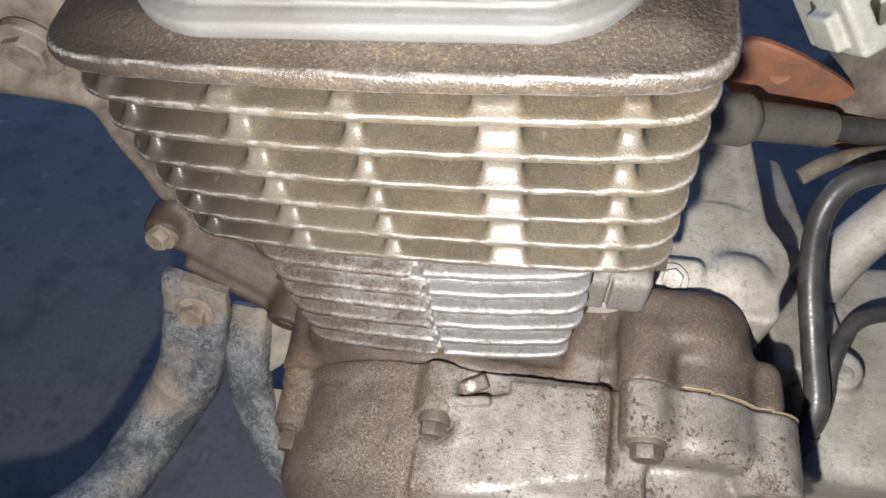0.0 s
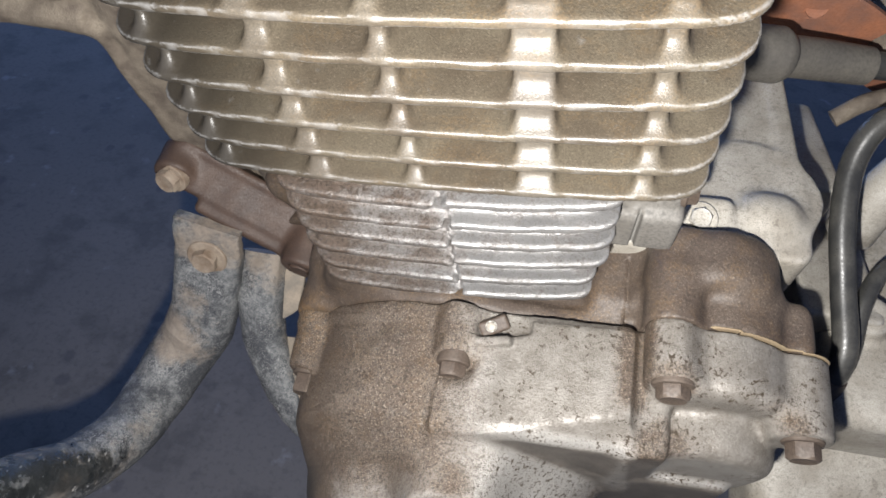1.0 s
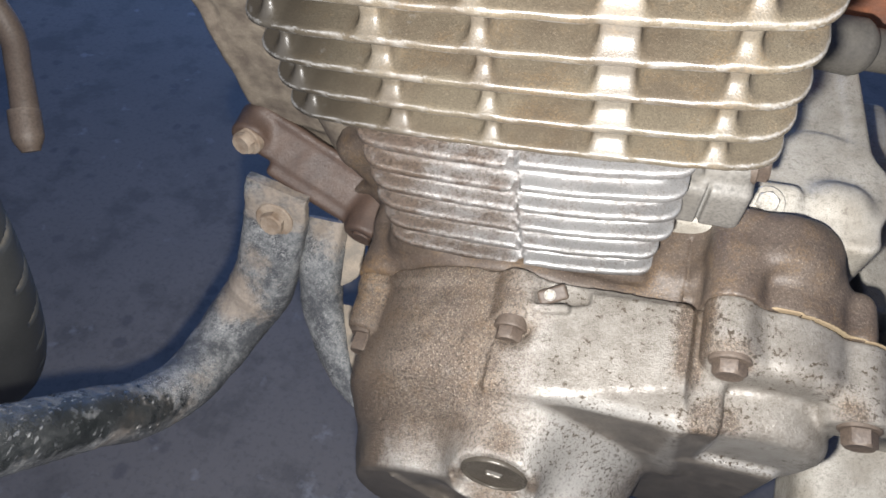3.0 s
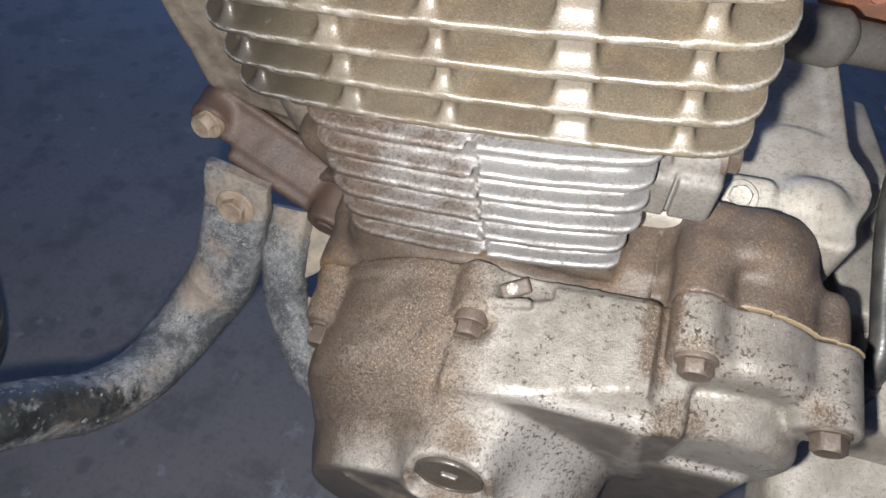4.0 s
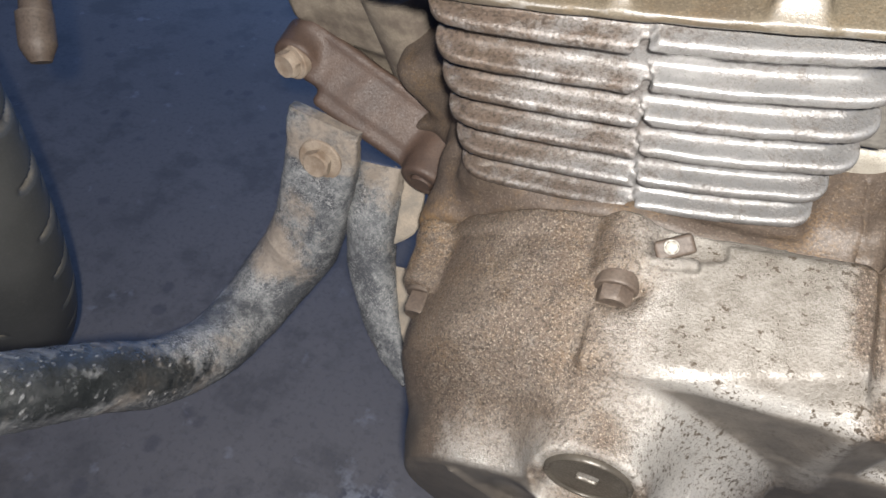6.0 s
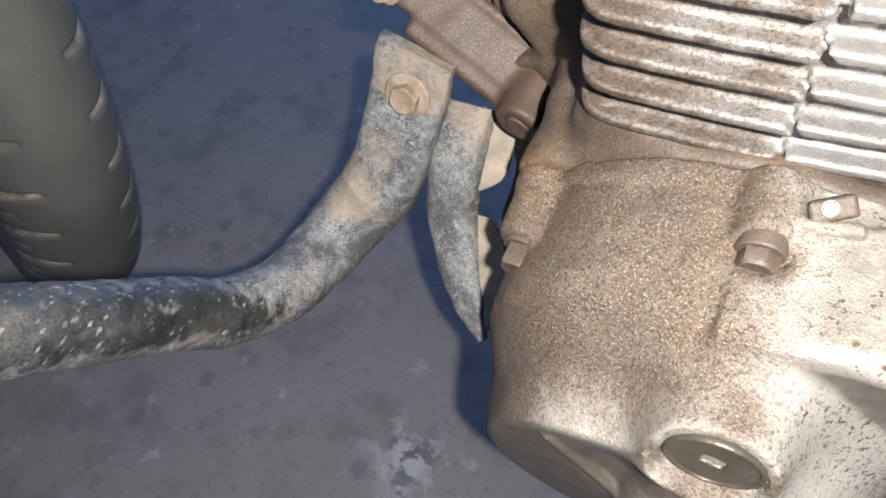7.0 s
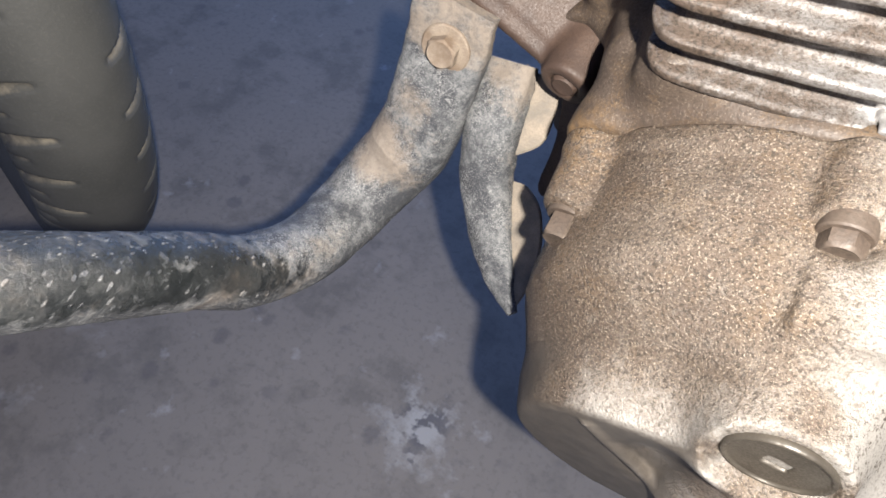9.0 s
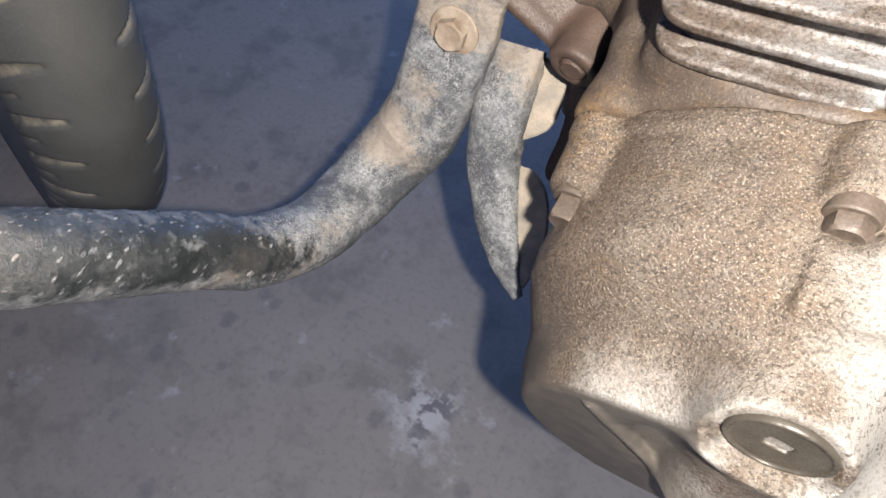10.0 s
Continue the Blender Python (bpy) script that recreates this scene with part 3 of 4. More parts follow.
def cylinder_barrel():
    f = Field((-66, -12, -16), (62, 36, 70), 0.8)
    bow = np.sqrt((f.x + 22) ** 2 + (f.y - 380) ** 2) - 384.6
    plan = both(f.box((-3.5, 66, 0), (54.5, 71, 1000), 13), bow, 4)
    short = both(f.box((-4.5, 66, 0), (53.0, 71, 1000), 13), bow, 4)
    d = both(plan + 6.5, abs(f.z - 22) - 37)
    plan, short = plan + f.rough(0.14, 2.4), short + f.rough(0.14, 2.4)
    seam_x = -1.0 - 0.06 * (f.z - 10) + 1.2 * np.sin(f.z * 0.9)
    left = f.x < seam_x
    for i, z in enumerate(BARREL_Z):
        zz = z - 1.6 * left
        d = join(d, both(short if i < 2 else plan, abs(f.z - zz) - 1.7, 0.9), 2.2)
    seam = np.maximum(abs(f.x - seam_x) - 1.1, f.y)
    d = cut(d, seam, 1.2)
    v, q = f.skin(d)
    barrel = None
    for bv, bf in bands(v, q, [(a + b) / 2 for a, b in zip(BARREL_Z, BARREL_Z[1:])]):
        if barrel is None:
            barrel = put("cylinder_barrel", bv, bf, BARREL, engine, "bare alloy cylinder barrel with flat cooling fins")
        else:
            put("fin", bv, bf, BARREL, barrel)
    # a boss beside the fins for the chain tensioner, with its bolt
    f = Field((40, 3, 4), (88, 42, 58), 1.0)
    d = f.box((56, 21, 27), (16, 10, 11), 3)
    d = join(d, f.rod((56, 22, 38), (70, 22, 41), 7, None, 1.5), 3)
    d = cut(d, f.box((58, 10, 28), (0.8, 4, 30)), 0.5)
    v, q = f.skin(d)
    t = put("chain_tensioner", v, q, DARK_CAST, engine, "small cast housing beside the barrel fins")
    hex_bolt((70, 22, 41), (1, 0, 0.1), 10, 5, 6.5, t)


cylinder_barrel()

CRANK, CRANK_R = (0, -84), 73.0


def gasket_y(f):
    return f.y + 7 + 0.035 * f.x


def arch(f, x, z, r):
    """A round-topped ridge that runs through along y and goes straight down below its crown."""
    return np.sqrt((f.x - x) ** 2 + np.maximum(f.z - z, 0) ** 2) - r


def bosses(f, grow):
    """The bolt bosses along the joint, as tubes along y."""
    d = None
    for x, z, r in ((-63, -50, 10.5), (75.5, 3.5, 8.6), (121, -13, 10.5)):
        b = arch(f, x, z, r + grow) if x > 0 else np.sqrt((f.x - x) ** 2 + (f.z - z) ** 2) - r - grow
        d = b if d is None else join(d, b, 2)
    return d


def case_profile(f, grow=0.0):
    """Outline of the joint between crankcase and cover, running through along y."""
    d = np.sqrt((f.x - CRANK[0]) ** 2 + (f.z - CRANK[1]) ** 2) - CRANK_R - grow
    deck = f.box((35, f.y.mean(), -51), (36 + grow, 1000, 37 + grow), 5, (0, -7, 0))
    hump = both(arch(f, 93, -22, 29 + grow), -75 - f.z)
    step = both(arch(f, 119, -20, 12 + grow), -80 - f.z)
    low = f.box((60, f.y.mean(), -90), (60, 1000, 50), 10)
    d = join(join(join(join(d, deck, 6), hump, 5), step, 5), low, 6)
    return join(d, both(bosses(f, grow), -85 - f.z), 4)


def crankcase():
    f = Field((-108, -24, -170), (142, 132, 34), 1.3)
    d = both(case_profile(f), -gasket_y(f) - 0.2)
    rear = join(f.box((0, -40, 0), (110, 65, 1000), 12), f.box((66, -60, 0), (60, 68, 1000), 6), 4)
    d = both(d, rear, 4)
    d = both(d, f.plane((118, -11, 16), (0.14, 0.16, 0.97)), 5)
    crown = both(both(arch(f, 90, -10, 25), abs(f.y - 14) - 12, 8), -60 - f.z)
    d = join(d, both(crown, -gasket_y(f) - 0.2), 5)
    lip = both(case_profile(f, 1.6), abs(gasket_y(f) - 3.0) - 2.6, 1.5)
    d = join(d, both(lip, f.x - 60), 3)
    front = both(f.box((-30, 60, -90), (42, 62, 76), 6, (0, 13, 0)), -gasket_y(f) - 0.2)
    deck = f.box((0, 62, -40), (60, 62, 24), 6)
    d = join(d, both(f.rod((75.5, -30, 3.5), (75.5, 12, 3.5), 9, 8.5, 5), -gasket_y(f) - 0.2), 5)
    fill = both(f.box((66, 12, -30), (16, 14, 26), 5, (0, -7, 0)), -gasket_y(f) - 0.2)
    ear = join(f.rod((-87, 43, -67), (-87, 80, -67), 15, None, 2), f.box((-66, 62, -42), (24, 20, 34), 8, (0, -30, 0)), 8)
    d = join(join(d, front, 8), both(deck, -gasket_y(f) - 0.2), 4)
    ear = join(ear, f.rod((-62, 26, -46), (-74, 48, -58), 12, 10, 4), 8)
    d = join(join(d, fill, 6), ear, 8) + f.rough(0.22, 3.0)
    ridge = both(both(abs(f.z + 18.0 + 0.004 * (f.x + 12) ** 2) - 2, abs(f.y + 2.5) - 1.8), abs(f.x + 4) - 20)
    d = join(d, ridge, 5)
    d = join(d, both(join(f.rod((-63, -6, -50), (-60, 16, -34), 11.5, 11, 4), f.rod((-60, 16, -34), (-66, 56, -40), 11, 12, 4), 8), -gasket_y(f) - 0.2), 7)
    # shallow groove of a machined step beside the barrel
    d = cut(d, both(abs(f.x - 61.5) - 0.5, abs(f.y - 6) - 12), 0.8)
    v, q = f.skin(both(d, f.z - 30))
    case = put("crankcase", v, q, CASE, engine, "brown grimy alloy crankcase")
    f = Field((-80, -30, -40), (140, 6, 40), 0.8)
    d = both(case_profile(f, 0.6), abs(gasket_y(f)) - 0.4)
    d = cut(d, case_profile(f, -4))
    for limit, material in ((np.maximum(68 - f.x, f.x - 134), GASKET), (f.x - 27, GASKET), (np.maximum(27 - f.x, f.x - 68), CASE)):
        v, q = f.skin(both(d, limit))
        put("gasket", v, q, material, engine, "tan paper gasket in the casing joint" if material is GASKET else "grimy stretch of the casing gasket")
    return case


crankcase()


def gearbox_case():
    """The rear upper casing behind the joint, dusty grey, with a rounded swelling and a bolted lug."""
    f = Field((46, 16, -150), (178, 150, 40), 1.3)
    top = f.plane((100, 36, 1), (0.02, 0.20, 0.98))
    d = both(f.box((86, 82, -60), (39, 62, 90), 7), top, 4)
    d = join(d, f.rod((97, 38, -3), (124, 39, -8), 13, None, 12), 5)
    d = join(d, both(f.rod((104, 52, -30), (104, 52, 10), 27, None, 2), f.plane((100, 36, 2.0), (0.02, 0.20, 0.98)), 1.5), 2)
    d = join(d, both(f.box((138, 112, -40), (16, 36, 70), 4), f.plane((100, 36, -14.0), (0.05, 0.36, 0.93)), 2), 3)
    lug = f.box((84, 33, -3), (13, 12, 7), 4, (20, 0, 0))
    d = join(d, lug, 3)
    d = join(d, both(f.box((156, 76, -70), (18, 52, 60), 5), f.plane((150, 40, -52), (0.15, 0.33, 0.92)), 3), 2)
    d = join(d, both(f.box((121, 84, -20), (4, 44, 60), 3), f.plane((100, 36, 2.4), (0.02, 0.20, 0.98)), 2), 2)
    v, q = f.skin(d)
    g = put("gearbox_case", v, q, GREY_CAST, engine, "dusty grey alloy gearbox casing")
    hex_bolt((84, 33, 4.5), (0, -0.35, 0.93), 7.5, 3.5, 6.5, g, GREY_CAST)
    f = Field((140, -20, -130), (230, 100, -30), 1.5)
    d = both(f.box((190, 40, -90), (40, 58, 34), 8), f.plane((170, 30, -62), (-0.1, 0.25, 0.95)), 6)
    d = join(d, f.rod((168, 30, -64), (168, 30, -52), 11, 9, 2), 4)
    v, q = f.skin(d)
    put("rear_casing", v, q, GREY_CAST, engine, "grey alloy casing behind the hoses")
    f = Field((100, -90, -150), (260, 20, -70), 2.0)
    d = f.box((196, -30, -124), (64, 48, 22), 12, (8, 4, 0))
    v, q = f.skin(d)
    put("sprocket_cover", v, q, GREY_CAST, engine, "pale grey sprocket cover")


gearbox_case()


def generator_cover():
    f = Field((-84, -106, -150), (140, -2, 26), 1.05)
    # the dome narrows and drops towards its outer boss, which ends in a flat face
    run = np.array([-104.0, -90, -84, -75, -66, -50, -44, 0])
    mid = np.interp(f.y, run, [-101, -101, -100, -100, -99, -86.5, -84, -84])
    rad = np.interp(f.y, run, [54.0, 59.5, 62, 65, 66.5, 73, CRANK_R, CRANK_R])
    squeeze = f.x + 0.15 * np.maximum(f.x - 18, 0) * np.clip((-46 - f.y) / 8, 0, 1)
    dome = (np.sqrt(squeeze ** 2 + (f.z - mid) ** 2) - rad) * 0.8
    dome = both(dome, f.plane((-43, -84.5, -54), (-0.03, -0.996, 0.075)), 1.8)
    deck = f.box((35, -18, -47.2), (33, 24, 41), 2, (0, -7, 0))
    panel = both(f.box((35, -33, -46.5), (34, 21, 42.3), 1.2, (0, -7, 0)), f.plane((40, -49.5, -5), (0.1, -0.74, 0.66)), 1.2)
    hump = both(arch(f, 93, -22, 28.6), abs(f.y + 16.5) - 17.5, 7)
    tier = both(arch(f, 93, -36, 26), abs(f.y + 25) - 25, 8)
    sill = f.box((70, -28, -42), (8, 25.5, 34), 3)
    tier = both(tier, f.plane((90, -49.5, -1), (0.1, -0.74, 0.66)), 1.2)
    step = both(arch(f, 119, -20, 12), abs(f.y + 18) - 20, 5)
    d = join(join(dome, deck, 2), panel, 3.0)
    right = both(join(join(join(hump, step, 4), tier, 3), sill, 4), -88 - f.z)
    right = both(right, f.plane((124, -46, -16), (0.96, -0.12, -0.25)), 3)
    wall = f.box((64, -30, -112), (44, 24, 66), 4)
    d = join(join(d, right, 7), wall, 3)
    d = cut(d, f.ball((78, -56, -1), (8, 10, 11)), 2)
    d = join(d, f.rod((75.5, 5, 3.5), (75.5, -31, 3.5), 8.6, None, 1.5), 6)
    d = join(d, f.rod((121, 5, -13), (121, -40, -12), 10.3, None, 1.5), 4)
    d = join(d, f.rod((-63, 8, -49), (-63.5, -31, -50), 10.5, None, 3), 4)
    lip = both(case_profile(f, 1.3), abs(gasket_y(f) + 3.5) - 3.2, 1.5)
    d = join(d, both(lip, f.x - 10), 3)
    # pocket with a clip at the panel's corner, and the ledges below it
    d = cut(d, f.box((15, -15, 2), (11, 4.5, 12), 2, (0, -14, 12)), 1)
    d = join(d, f.box((11, -22, -13), (12, 1.8, 9), 1, (0, -12, 6)), 1)
    d = join(d, f.rod((1, 5, -11), (1, -29, -11), 7.5, None, 1.5), 4)
    d = cut(d, f.rod((2, -29.5, -8), (3, -42, -3), 6.5, 4, 1), 5)
    # hub of the inspection cap, and the ribbed hollow beside it on the outer face
    d = cut(d, f.ball((-17, -91, -70), (13, 8, 32)), 2)
    d = join(d, f.rod((-37, -84.4, -57), (-6, -89.0, -110), 1.8), 2.5)
    d = join(d, f.rod((5, -62, -50), (4, -82, -104), 16, 18), 3)
    d = join(d, f.rod((5.5, -48, -40), (5.5, -81.5, -27.0), 22, 15.5, 0.8), 15)
    d = cut(d, f.rod((5.5, -79.8, -27.0), (5.5, -101, -23.2), 12.6, None, 0.4), 0.5)
    d = cut(d, both(f.rod((5.5, -81.9, -26.7), (5.5, -114, -20), 15.6), f.plane((5.5, -81.9, -39), (0, -0.35, -0.94))), 1)
    d = both(d, gasket_y(f) + 0.9) + f.rough(0.10, 2.6) * np.clip((14 - f.x) / 10, 0, 1) * np.clip((f.y + 66) / 16, 0, 1) * 2
    v, q = f.skin(d)
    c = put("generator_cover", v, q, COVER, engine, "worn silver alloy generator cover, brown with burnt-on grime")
    hex_bolt((1, -29.5, -10.5), (0, -1, 0), 9, 6, 6.3, c)
    hex_bolt((75.8, -31, 4.5), (0, -1, 0), 9.5, 6, 7.0, c)
    hex_bolt((121, -39.5, -10.5), (0, -1, 0), 9.5, 7, 6.8, c)
    hex_bolt((-63.7, -31.5, -50), (-0.05, -1, 0.0), 10.5, 9, 7.6, c)
    f = Field((-11, -89, -45), (23, -72, -7), 0.5)
    way = np.array((0, -0.98, 0.20))
    o = np.array((5.5, -79.2, -27.1))
    d = f.rod(o, o + way * 1.4, 12.3, None, 0.6)
    d = join(d, cut(f.rod(o, o + way * 2.2, 12.3, None, 0.5), f.rod(o, o + way * 9, 11.0)), 0.4)
    d = cut(d, f.box(o + way * 1.6, (3.0, 1.5, 2.3), 0.4, (11, 8, 0)), 0.3)
    v, q = f.skin(d)
    cap = put("inspection_cap", v, q, DARK_ZINC, c, "dark slotted inspection cap")
    f = Field((8, -22, -18), (24, -8, 6), 0.6)
    d = f.box((14, -14, -8.6), (5.6, 3.0, 2.4), 1, (30, -12, 25))
    v, q = f.skin(d)
    put("clip", v, q, STEEL, c, "small bent steel clip with a screw")
    hex_bolt((13, -15, -7.0), (0.1, -0.5, 0.85), 3.4, 1.8, 2.2, c, GREY_CAST, "screw")


generator_cover()

# ---- crash guard ----
guard = thing("crash_guard", "black steel crash guard tube caked in pale dust and scratches", "crash guard", GUARD_AT)


def slab(name, outline, y, thick, material, parent, label="", bow=0.0):
    """A plate cut to an outline in x and z, standing across y, with softened rims."""
    bm = bmesh.new()
    pts = curve_points(list(outline) + [outline[0]], 5)[:-1]
    n = len(pts)
    mid = pts.mean(0)
    rows = []
    for dy, k in ((thick / 2, 0.95), (thick / 2 - 0.8, 1.0), (-thick / 2 + 0.8, 1.0), (-thick / 2, 0.95)):
        rows.append([bm.verts.new((mid[0] + (p[0] - mid[0]) * k, y + dy + bow * (p[1] - mid[1]), mid[1] + (p[1] - mid[1]) * k)) for p in pts])
    for r, s in zip(rows, rows[1:]):
        for i in range(n):
            bm.faces.new((r[i], r[(i + 1) % n], s[(i + 1) % n], s[i]))
    bm.faces.new(rows[0][::-1])
    bm.faces.new(rows[-1])
    return part(name, bm, material, parent, label)


def sheet(name, outline, thick, material, parent, label=""):
    """A bent-edged plate with its corners at the given places, its rims softened."""
    pts = [Vector(p) for p in curve_points(list(outline) + [outline[0]], 4)[:-1].tolist()]
    mid = sum(pts, Vector()) / len(pts)
    normal = sum(((p - mid).cross(q - mid) for p, q in zip(pts, pts[1:] + pts[:1])), Vector()).normalized()
    bm = bmesh.new()
    rows = [[bm.verts.new(mid + (p - mid) * k + normal * h) for p in pts] for h, k in ((thick / 2, 0.94), (thick / 2 - 0.7, 1.0), (0.7 - thick / 2, 1.0), (-thick / 2, 0.94))]
    for r, q in zip(rows, rows[1:]):
        for i in range(len(pts)):
            bm.faces.new((r[i], r[(i + 1) % len(pts)], q[(i + 1) % len(pts)], q[i]))
    bm.faces.new(rows[0][::-1])
    bm.faces.new(rows[-1])
    return part(name, bm, material, parent, label)


# the tube is pressed flat and cut square where it is bolted on
part("arm", tube_mesh([(-134, 35, -50), (-136, 32, -56), (-138, 29, -66), (-142.5, 21.5, -82), (-148.5, 12.5, -101), (-155.5, 3, -116), (-164.5, -10, -125), (-172.5, -34, -127.5), (-173.5, -60, -113), (-175.5, -82, -87), (-178.5, -93.5, -62), (-182.5, -107.5, -36), (-185.5, -118.5, -15), (-190.5, -130.5, 5), (-204.5, -162.5, 59)],
     [16.5, 17, 17, 17, 17.5, 18.5, 17.8, 16.5, 15.0, 14.2, 13.8, 13.8, 13.8, 13.8, 13.8], 72, 20, [0.20, 0.22, 0.3, 0.5, 0.75, 1, 1, 1, 1, 1, 1, 1, 1, 1, 1], (0, -1, 0.3), [9, 7, 5, 3.5, 2.6, 2.1, 2, 2, 2, 2, 2, 2, 2, 2, 2], 0.45), GUARD, guard)
hex_bolt((-137.0, 23.6, -65.5), (0.05, -1, 0.45), 11.5, 6.0, 10.2, guard, BOLT_MUD, "bolt", "dusty bolt with a round flange")
part("lower_arm", tube_mesh([(-119, 40, -86), (-119, 33, -91), (-119, 20, -100), (-117, 3, -117), (-108, -16, -129), (-96, -33, -135), (-85, -45, -137)], [12, 12.5, 12.5, 12, 10.5, 7.5, 2.5], 56, 20, [0.4, 0.6, 0.8, 0.8, 0.7, 0.5, 0.5], (-0.2, -1, 0.4), [3, 3, 2.6, 2.4, 2.2, 2, 2], 0.5), GUARD, guard, "short curved arm under the mount plate")
sheet("web", [(-113, 42, -88), (-99, 38, -93), (-96, 30, -98), (-98, 18, -106), (-113, 12, -108)], 3, MUD, guard, "bent sheet web")
sheet("web", [(-106, 6, -121), (-98, 5, -121), (-88, -5, -122), (-82, -24, -126), (-86, -42, -137), (-98, -22, -130)], 2.5, MUD, guard, "bent sheet web")

# ---- frame ----
frame_thing = thing("motorcycle_frame", "dusty painted steel motorcycle frame with rusty engine mount", "frame", (-150, 62, -40))


def frame_parts():
    f = Field((-300, 54, -90), (-60, 120, 190), 1.6)
    gusset = f.box((-202, 72, 108), (98, 8, 62), 5, (0, 4, 0))
    d = join(gusset, f.rod((-310, 66, 64), (-150, 66, 52), 7), 4)
    d = cut(d, f.rod((-310, 61, 76), (-160, 61, 64), 4.5), 3)
    strut = f.box((-124, 70, 16), (24, 7, 52), 4, (0, 6, 0))
    d = join(d, strut, 6)
    d = join(d, f.rod((-150, 66, 50), (-149, 66, -22), 4), 3)
    d = join(d, f.box((-112, 70, -34), (32, 5, 20), 4, (0, 32, -6)), 8)
    d = d + f.rough(0.5, 5.0)
    v, q = f.skin(d)
    g = put("gusset", v, q, DUSTY, frame_thing, "tan dusty frame gusset")
    hex_bolt((-155, 60, 77), (0, -1, 0), 14, 5, 12, g, DUSTY)
    hex_bolt((-215, 60, 84), (0, -1, 0), 14, 5, 12, g, DUSTY)
    part("downtube", tube_mesh([(-105, 72, -4), (-98, 70, -50), (-94, 68, -100), (-96, 64, -150)], 16, 20), DUSTY, frame_thing, "round dusty frame tube")
    f = Field((-176, 10, -100), (-58, 76, 6), 0.9)
    a, b = Vector((-150, 56, -33)), Vector((-86, 42, -66))
    way = (b - a).normalized()
    wide = Vector((0.475, 0.777, 0.414))
    wide = (wide - wide.dot(way) * way).normalized()
    mid = (a + b) / 2
    turn = [math.degrees(t) for t in Matrix((way, wide, way.cross(wide))).transposed().to_euler()]
    bar = f.box(mid + wide * 1.5, (42, 11.0, 3.6), 2.5, turn)
    fold = f.box(mid + wide * 11.5 - way.cross(wide) * 3, (38, 1.8, 7), 1.5, turn)
    belly = f.box(mid + way * 9 - wide * 7.5, (30, 9, 3.2), 3, turn)
    d = join(join(join(bar, belly, 2), fold, 2.5), f.rod((-150, 66, -34), (-150, 49, -33), 9.5, None, 2), 4)
    d = join(d, f.rod((-84, 62, -66), (-89.5, 24, -68.5), 12, 10.5, 2), 4)
    d = cut(d, f.rod((-89.3, 25.6, -68.4), (-90.5, 17, -69), 5.8), 0.6)
    v, q = f.skin(d + f.rough(0.15, 3.0))
    m = put("mount_plate", v, q, BROWN, frame_thing, "rust-brown engine mounting plate")
    hex_bolt((-150, 48.5, -32.5), (-0.2, -1, 0.35), 10.5, 6, 8.0, m, BOLT_MUD)
    hex_bolt((-89.4, 25.4, -68.4), (-0.1, -1, 0), 9, 2.2, 5.2, m, BROWN)
    sheet("lower_lug", [(-95, 48, -78), (-78, 44, -76), (-74, 30, -86), (-80, 16, -104), (-88, 6, -122), (-95, 10, -124), (-92, 24, -106)], 5, BROWN, frame_thing, "rusty lug below the mounting plate")


frame_parts()

# ---- front wheel ----
WHEEL_C, WHEEL_N = Vector((-616.7, 81.3, -131.1)), Vector((0.3575, 0.8538, -0.3784)).normalized()


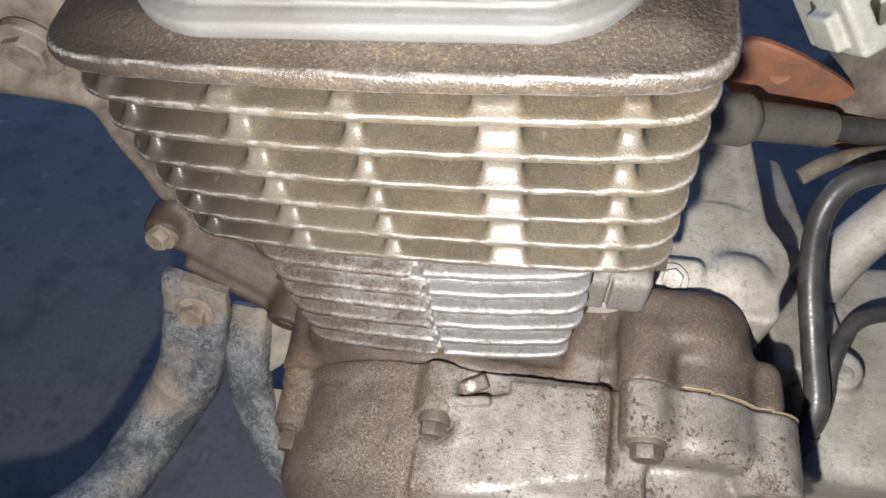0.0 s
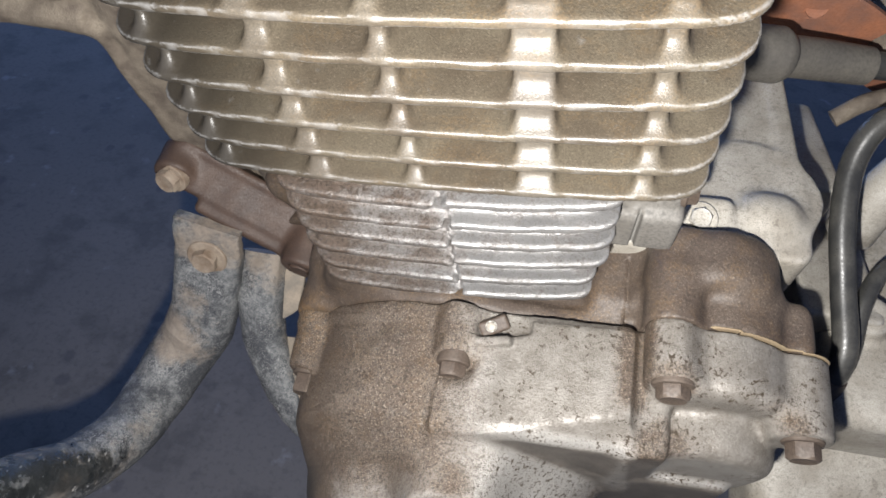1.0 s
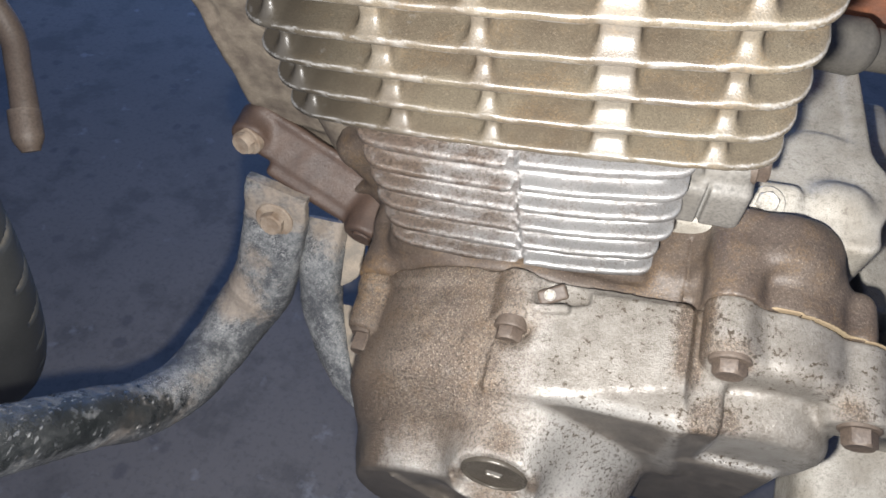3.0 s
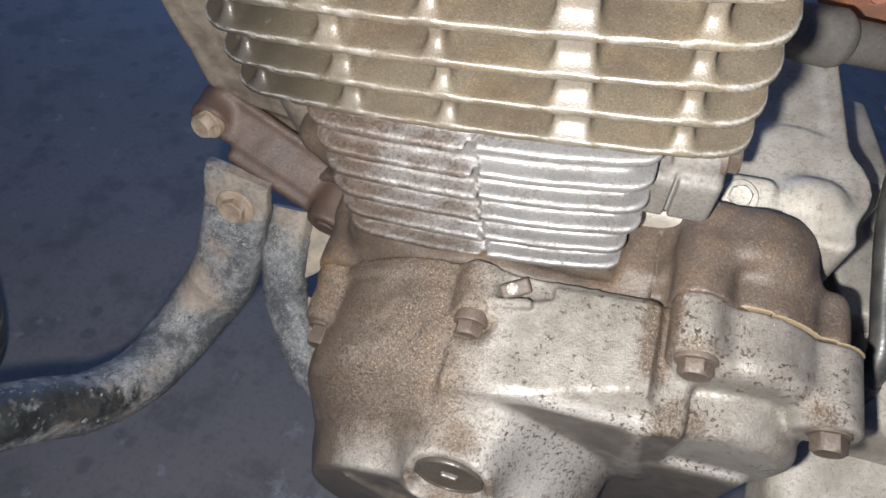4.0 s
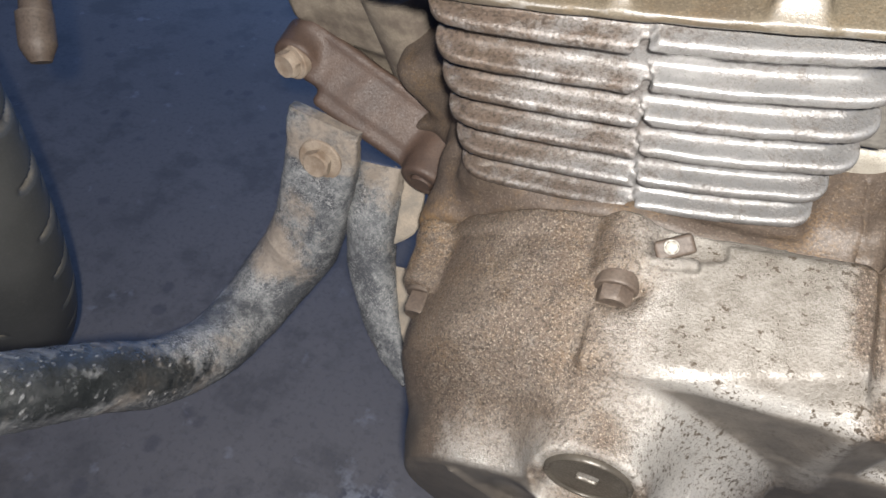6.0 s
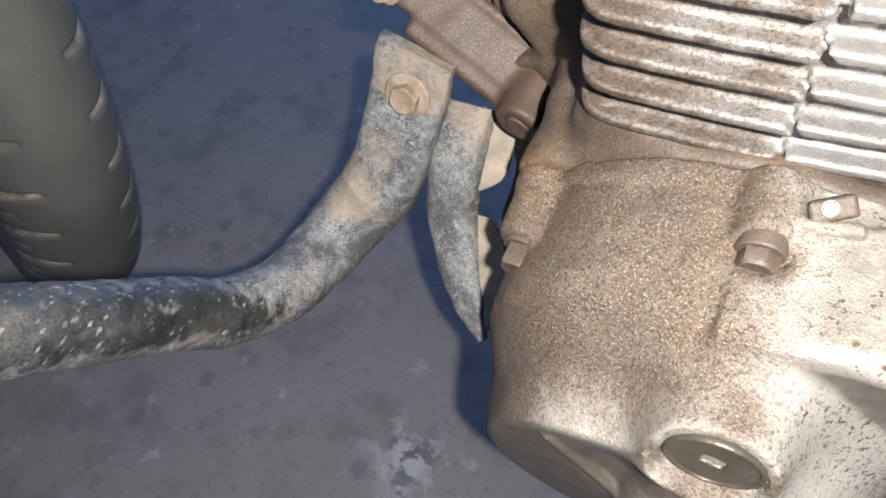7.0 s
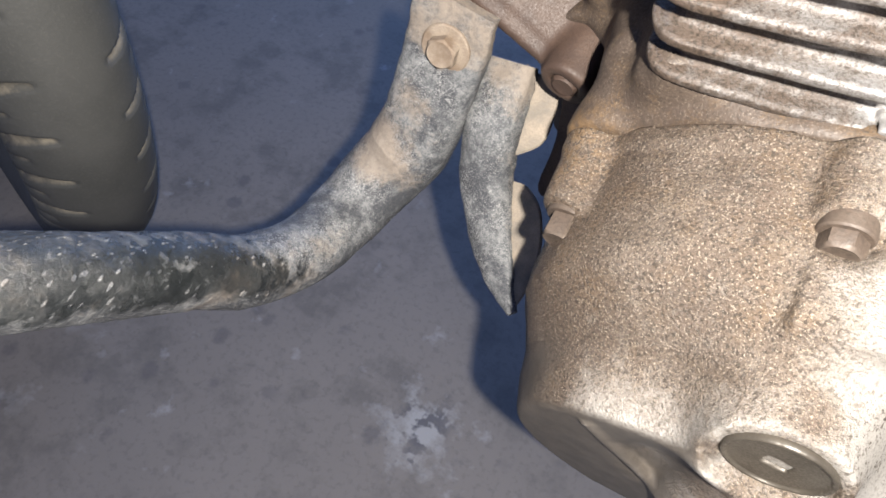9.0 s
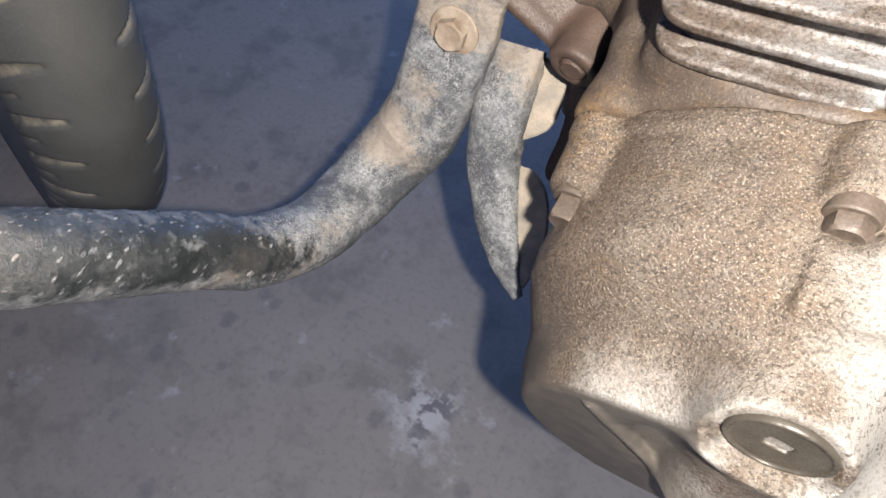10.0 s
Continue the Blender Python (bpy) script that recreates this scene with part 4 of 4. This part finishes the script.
def front_wheel():
    base = WHEEL_C - 300 * UP
    wheel = thing("front_wheel", "dusty black front tyre with a worn tread", "wheel", tuple(base))
    u = (UP - UP.dot(WHEEL_N) * WHEEL_N).normalized()
    w = WHEEL_N.cross(u)
    R, rt, N, K = 302.9, 41.0, 1200, 96
    PITCH = 24

    def groove(i, b):
        """Depth of the tread: crescent cross grooves on the shoulders, wider towards the wall, with a short one between."""
        k = abs(math.degrees(b))
        if not 26 < k < 96:
            return 0.0
        lean = 0.0034 * (k - 30) ** 2
        ph = (i + (lean if b > 0 else -lean)) % PITCH
        wide = 1.2 + 4.6 * (k - 26) / 50
        main = min(1.0, max(0.0, 1.0 - (abs(ph - 4) - wide / 2) / 1.1)) * min(1.0, (k - 26) / 6)
        short = 0.7 * min(1.0, max(0.0, 1.0 - (abs(ph - 15) - 0.8) / 1.1)) * min(1.0, max(0.0, (k - 56) / 6))
        return max(main, short) * min(1.0, (96 - k) / 6)
    at = np.array([[groove(i, -math.pi + 2 * math.pi * j / K) for j in range(K)] for i in range(N)])
    a, b = np.meshgrid(2 * math.pi * np.arange(N) / N, -math.pi + 2 * math.pi * np.arange(K) / K, indexing="ij")
    r = rt - 3.0 * at
    rr = (R - rt) + r * np.cos(b)
    verts = np.array(WHEEL_C) + (rr * np.cos(a))[..., None] * np.array(u) + (rr * np.sin(a))[..., None] * np.array(w) + (r * np.sin(b))[..., None] * np.array(WHEEL_N)
    i, j = np.meshgrid(np.arange(N), np.arange(K), indexing="ij")
    faces = np.stack([i * K + j, (i + 1) % N * K + j, (i + 1) % N * K + (j + 1) % K, i * K + (j + 1) % K], -1).reshape(-1, 4)
    tyre = put("tyre", verts.reshape(-1, 3), faces, TYRE, wheel)
    tyre.data.attributes.new("tread", "FLOAT", "POINT").data.foreach_set("value", at.ravel().astype(np.float32))
    bm = bmesh.new()
    rings = []
    for i in range(96):
        a = 2 * math.pi * i / 96
        way = math.cos(a) * u + math.sin(a) * w
        rings.append([bm.verts.new(WHEEL_C + r * way + s * WHEEL_N) for r, s in ((232, -24), (226, -24), (216, -12), (212, 0), (216, 12), (226, 24), (232, 24), (224, 0))])
    for i in range(96):
        for j in range(8):
            bm.faces.new((rings[i][j], rings[(i + 1) % 96][j], rings[(i + 1) % 96][(j + 1) % 8], rings[i][(j + 1) % 8]))
    part("rim", bm, GREY_CAST, wheel, "", 40)
    part("hub", tube_mesh([WHEEL_C - 45 * WHEEL_N, WHEEL_C, WHEEL_C + 45 * WHEEL_N], [35, 40, 35], 32), GREY_CAST, wheel)
    for i in range(5):
        a = 2 * math.pi * i / 5 + 0.3
        way = math.cos(a) * u + math.sin(a) * w
        part("spoke", tube_mesh([WHEEL_C + 30 * way, WHEEL_C + 120 * way, WHEEL_C + 218 * way], [17, 12, 15], 12), GREY_CAST, wheel)


def tyre_rubber():
    """Grey worn rubber, with tan dust packed into the tread grooves."""
    def build(n, b):
        big, mid, fine = n.noise(18, 4), n.noise(110, 4), n.noise(600, 3)
        col = n.mix(n.ramp(big, [(0.3, 0.0), (0.7, 1.0)]), (0.048, 0.049, 0.045), (0.076, 0.076, 0.070))
        col = n.mix(n.ramp(fine, [(0.5, 0.0), (0.8, 0.4)]), col, (0.11, 0.105, 0.095))
        tread = n.nt.nodes.new("ShaderNodeAttribute")
        tread.attribute_name = "tread"
        packed = n.math("MULTIPLY", n.ramp(tread.outputs["Fac"], [(0.25, 0.0), (0.9, 1.0)]), n.ramp(n.noise(45, 5, 0.7), [(0.36, 0.12), (0.60, 0.95)]))
        col = n.mix(packed, col, n.mix(fine, (0.20, 0.17, 0.12), (0.30, 0.265, 0.20)))
        n.link(col, b.inputs["Base Color"])
        b.inputs["Roughness"].default_value = 0.75
        n.bump(b, n.math("ADD", mid, fine), 0.3, 0.0006)
    return mat("tyre_rubber", build)


TYRE = tyre_rubber()
front_wheel()

# ---- hoses, wiring and plates behind the engine ----
HOSE_SET = [
    ("breather_hose", "black rubber hose bending down beside the gearbox", "hose", HOSE, 5.0, [(230, 100, 6), (190, 97, 4), (168, 95, 2), (155, 90, -4), (149, 78, -15), (148, 57, -26), (151, 32, -38), (153, 8, -47), (150, -4, -62)]),
    ("drain_hose", "thin black hose curving behind the larger one", "hose", HOSE, 3.6, [(230, 62, -46), (190, 56, -46), (172, 48, -46), (163, 32, -48), (160, 14, -56), (158, -4, -70)]),
    ("intake_pipe", "thick dusty grey pipe behind the hoses", "pipe", GREY_CAST, 11.0, [(250, 120, 20), (200, 102, -12), (180, 90, -34), (170, 80, -52), (168, 76, -64)]),
    ("control_cable", "grey sheathed cable ending in a fitting", "cable", DUSTY, 4.0, [(240, 140, -10), (195, 126, -18), (165, 120, -22), (150, 114, -30)]),
]
for name, label, cat, material, r, line in HOSE_SET:
    t = thing(name, label, cat, line[-1])
    part("tube", tube_mesh(line, r, 18), material, t)
    if material is HOSE:
        a, b = Vector(line[-1]), Vector(line[-2])
        part("end_clip", tube_mesh([a, a + (b - a) * 0.2, a + (b - a) * 0.4], r + 1.2, 18), STEEL, t, "steel hose clip")

boot = thing("spark_plug_boot", "black rubber spark plug cap with its lead", "plug cap", (104, 109, 13))
part("cap", tube_mesh([(88, 106, 17), (100, 108, 14), (112, 110, 11), (116, 111, 10)], [10, 11, 11.5, 9], 22), RUBBER, boot, "wide rubber end")
part("sleeve", tube_mesh([(114, 111, 10), (130, 115, 5), (152, 119, -1)], [8.5, 8.5, 8], 20), RUBBER, boot)
part("lead", tube_mesh([(150, 119, 0), (170, 122, -4), (200, 126, -8), (250, 130, -20)], [5.5, 6, 5, 5], 16), HOSE, boot)

shield = thing("rusty_bracket", "orange rusted steel bracket behind the spark plug cap", "bracket", (150, 145, 0))
slab("plate", [(98, 20), (108, 36), (124, 32), (144, 20), (162, 6), (178, -14), (215, -46), (208, -66), (180, -48), (146, -22), (118, -8)], 140, 4, RUST, shield, "", -0.2)

hex_bolt((128, 137, 14), (0, -1, 0.2), 9, 4, 7, shield, RUST)

conn = thing("wiring_connector", "pale grey plastic wiring connector, dusty", "connector", (150, 120, 46))


def connector():
    f = Field((108, 90, 14), (250, 200, 110), 1.0)
    turn = (-40, -22, 29)
    d = f.box((174, 142, 82), (52, 17, 10), 3, turn)
    d = join(d, f.box((137, 122, 61), (11, 20, 12), 2, turn), 1)
    d = cut(d, f.box((141, 116, 70), (7, 10, 5), 1, turn), 1)
    d = join(d, f.box((128, 112, 59), (3, 8, 7), 1, turn), 1)
    d = cut(d, f.box((152, 131, 58), (1.2, 30, 20), 0.4, turn), 0.5)
    v, q = f.skin(d)
    put("housing", v, q, PLASTIC, conn)
    part("wire", tube_mesh([(126, 122, 60), (119, 140, 76), (122, 160, 110)], 3, 12), HOSE, conn)


connector()
back = thing("air_box", "dusty olive plastic air box behind the wiring", "air box", (190, 150, 0))


def air_box():
    f = Field((130, 118, -60), (300, 200, 60), 2.0)
    d = f.box((225, 160, 0), (62, 24, 45), 14, (0, 25, 10))
    d = join(d, f.rod((172, 128, 2), (176, 150, 2), 6, None, 2), 3)
    v, q = f.skin(d)
    put("body", v, q, DUSTY, back)


air_box()

# ---- unidentified piece by the front fork; its upper tube is added as support ----
lead = thing("hanging_piece", "small dark brown piece of unclear kind hanging from the frame", "cable", (-226, 8, -2))
part("hanger", tube_mesh([(-270, 68, 62), (-252, 52, 26), (-244, 36, 14), (-238, 22, 6), (-233, 10, -1)], [6, 6, 5.5, 6, 5], 14), STEEL, lead)
part("end", tube_mesh([(-238, 20, 5), (-234, 10, -1), (-232, 5, -5)], [7, 7, 4], 14), STEEL, lead, "brown lower end")
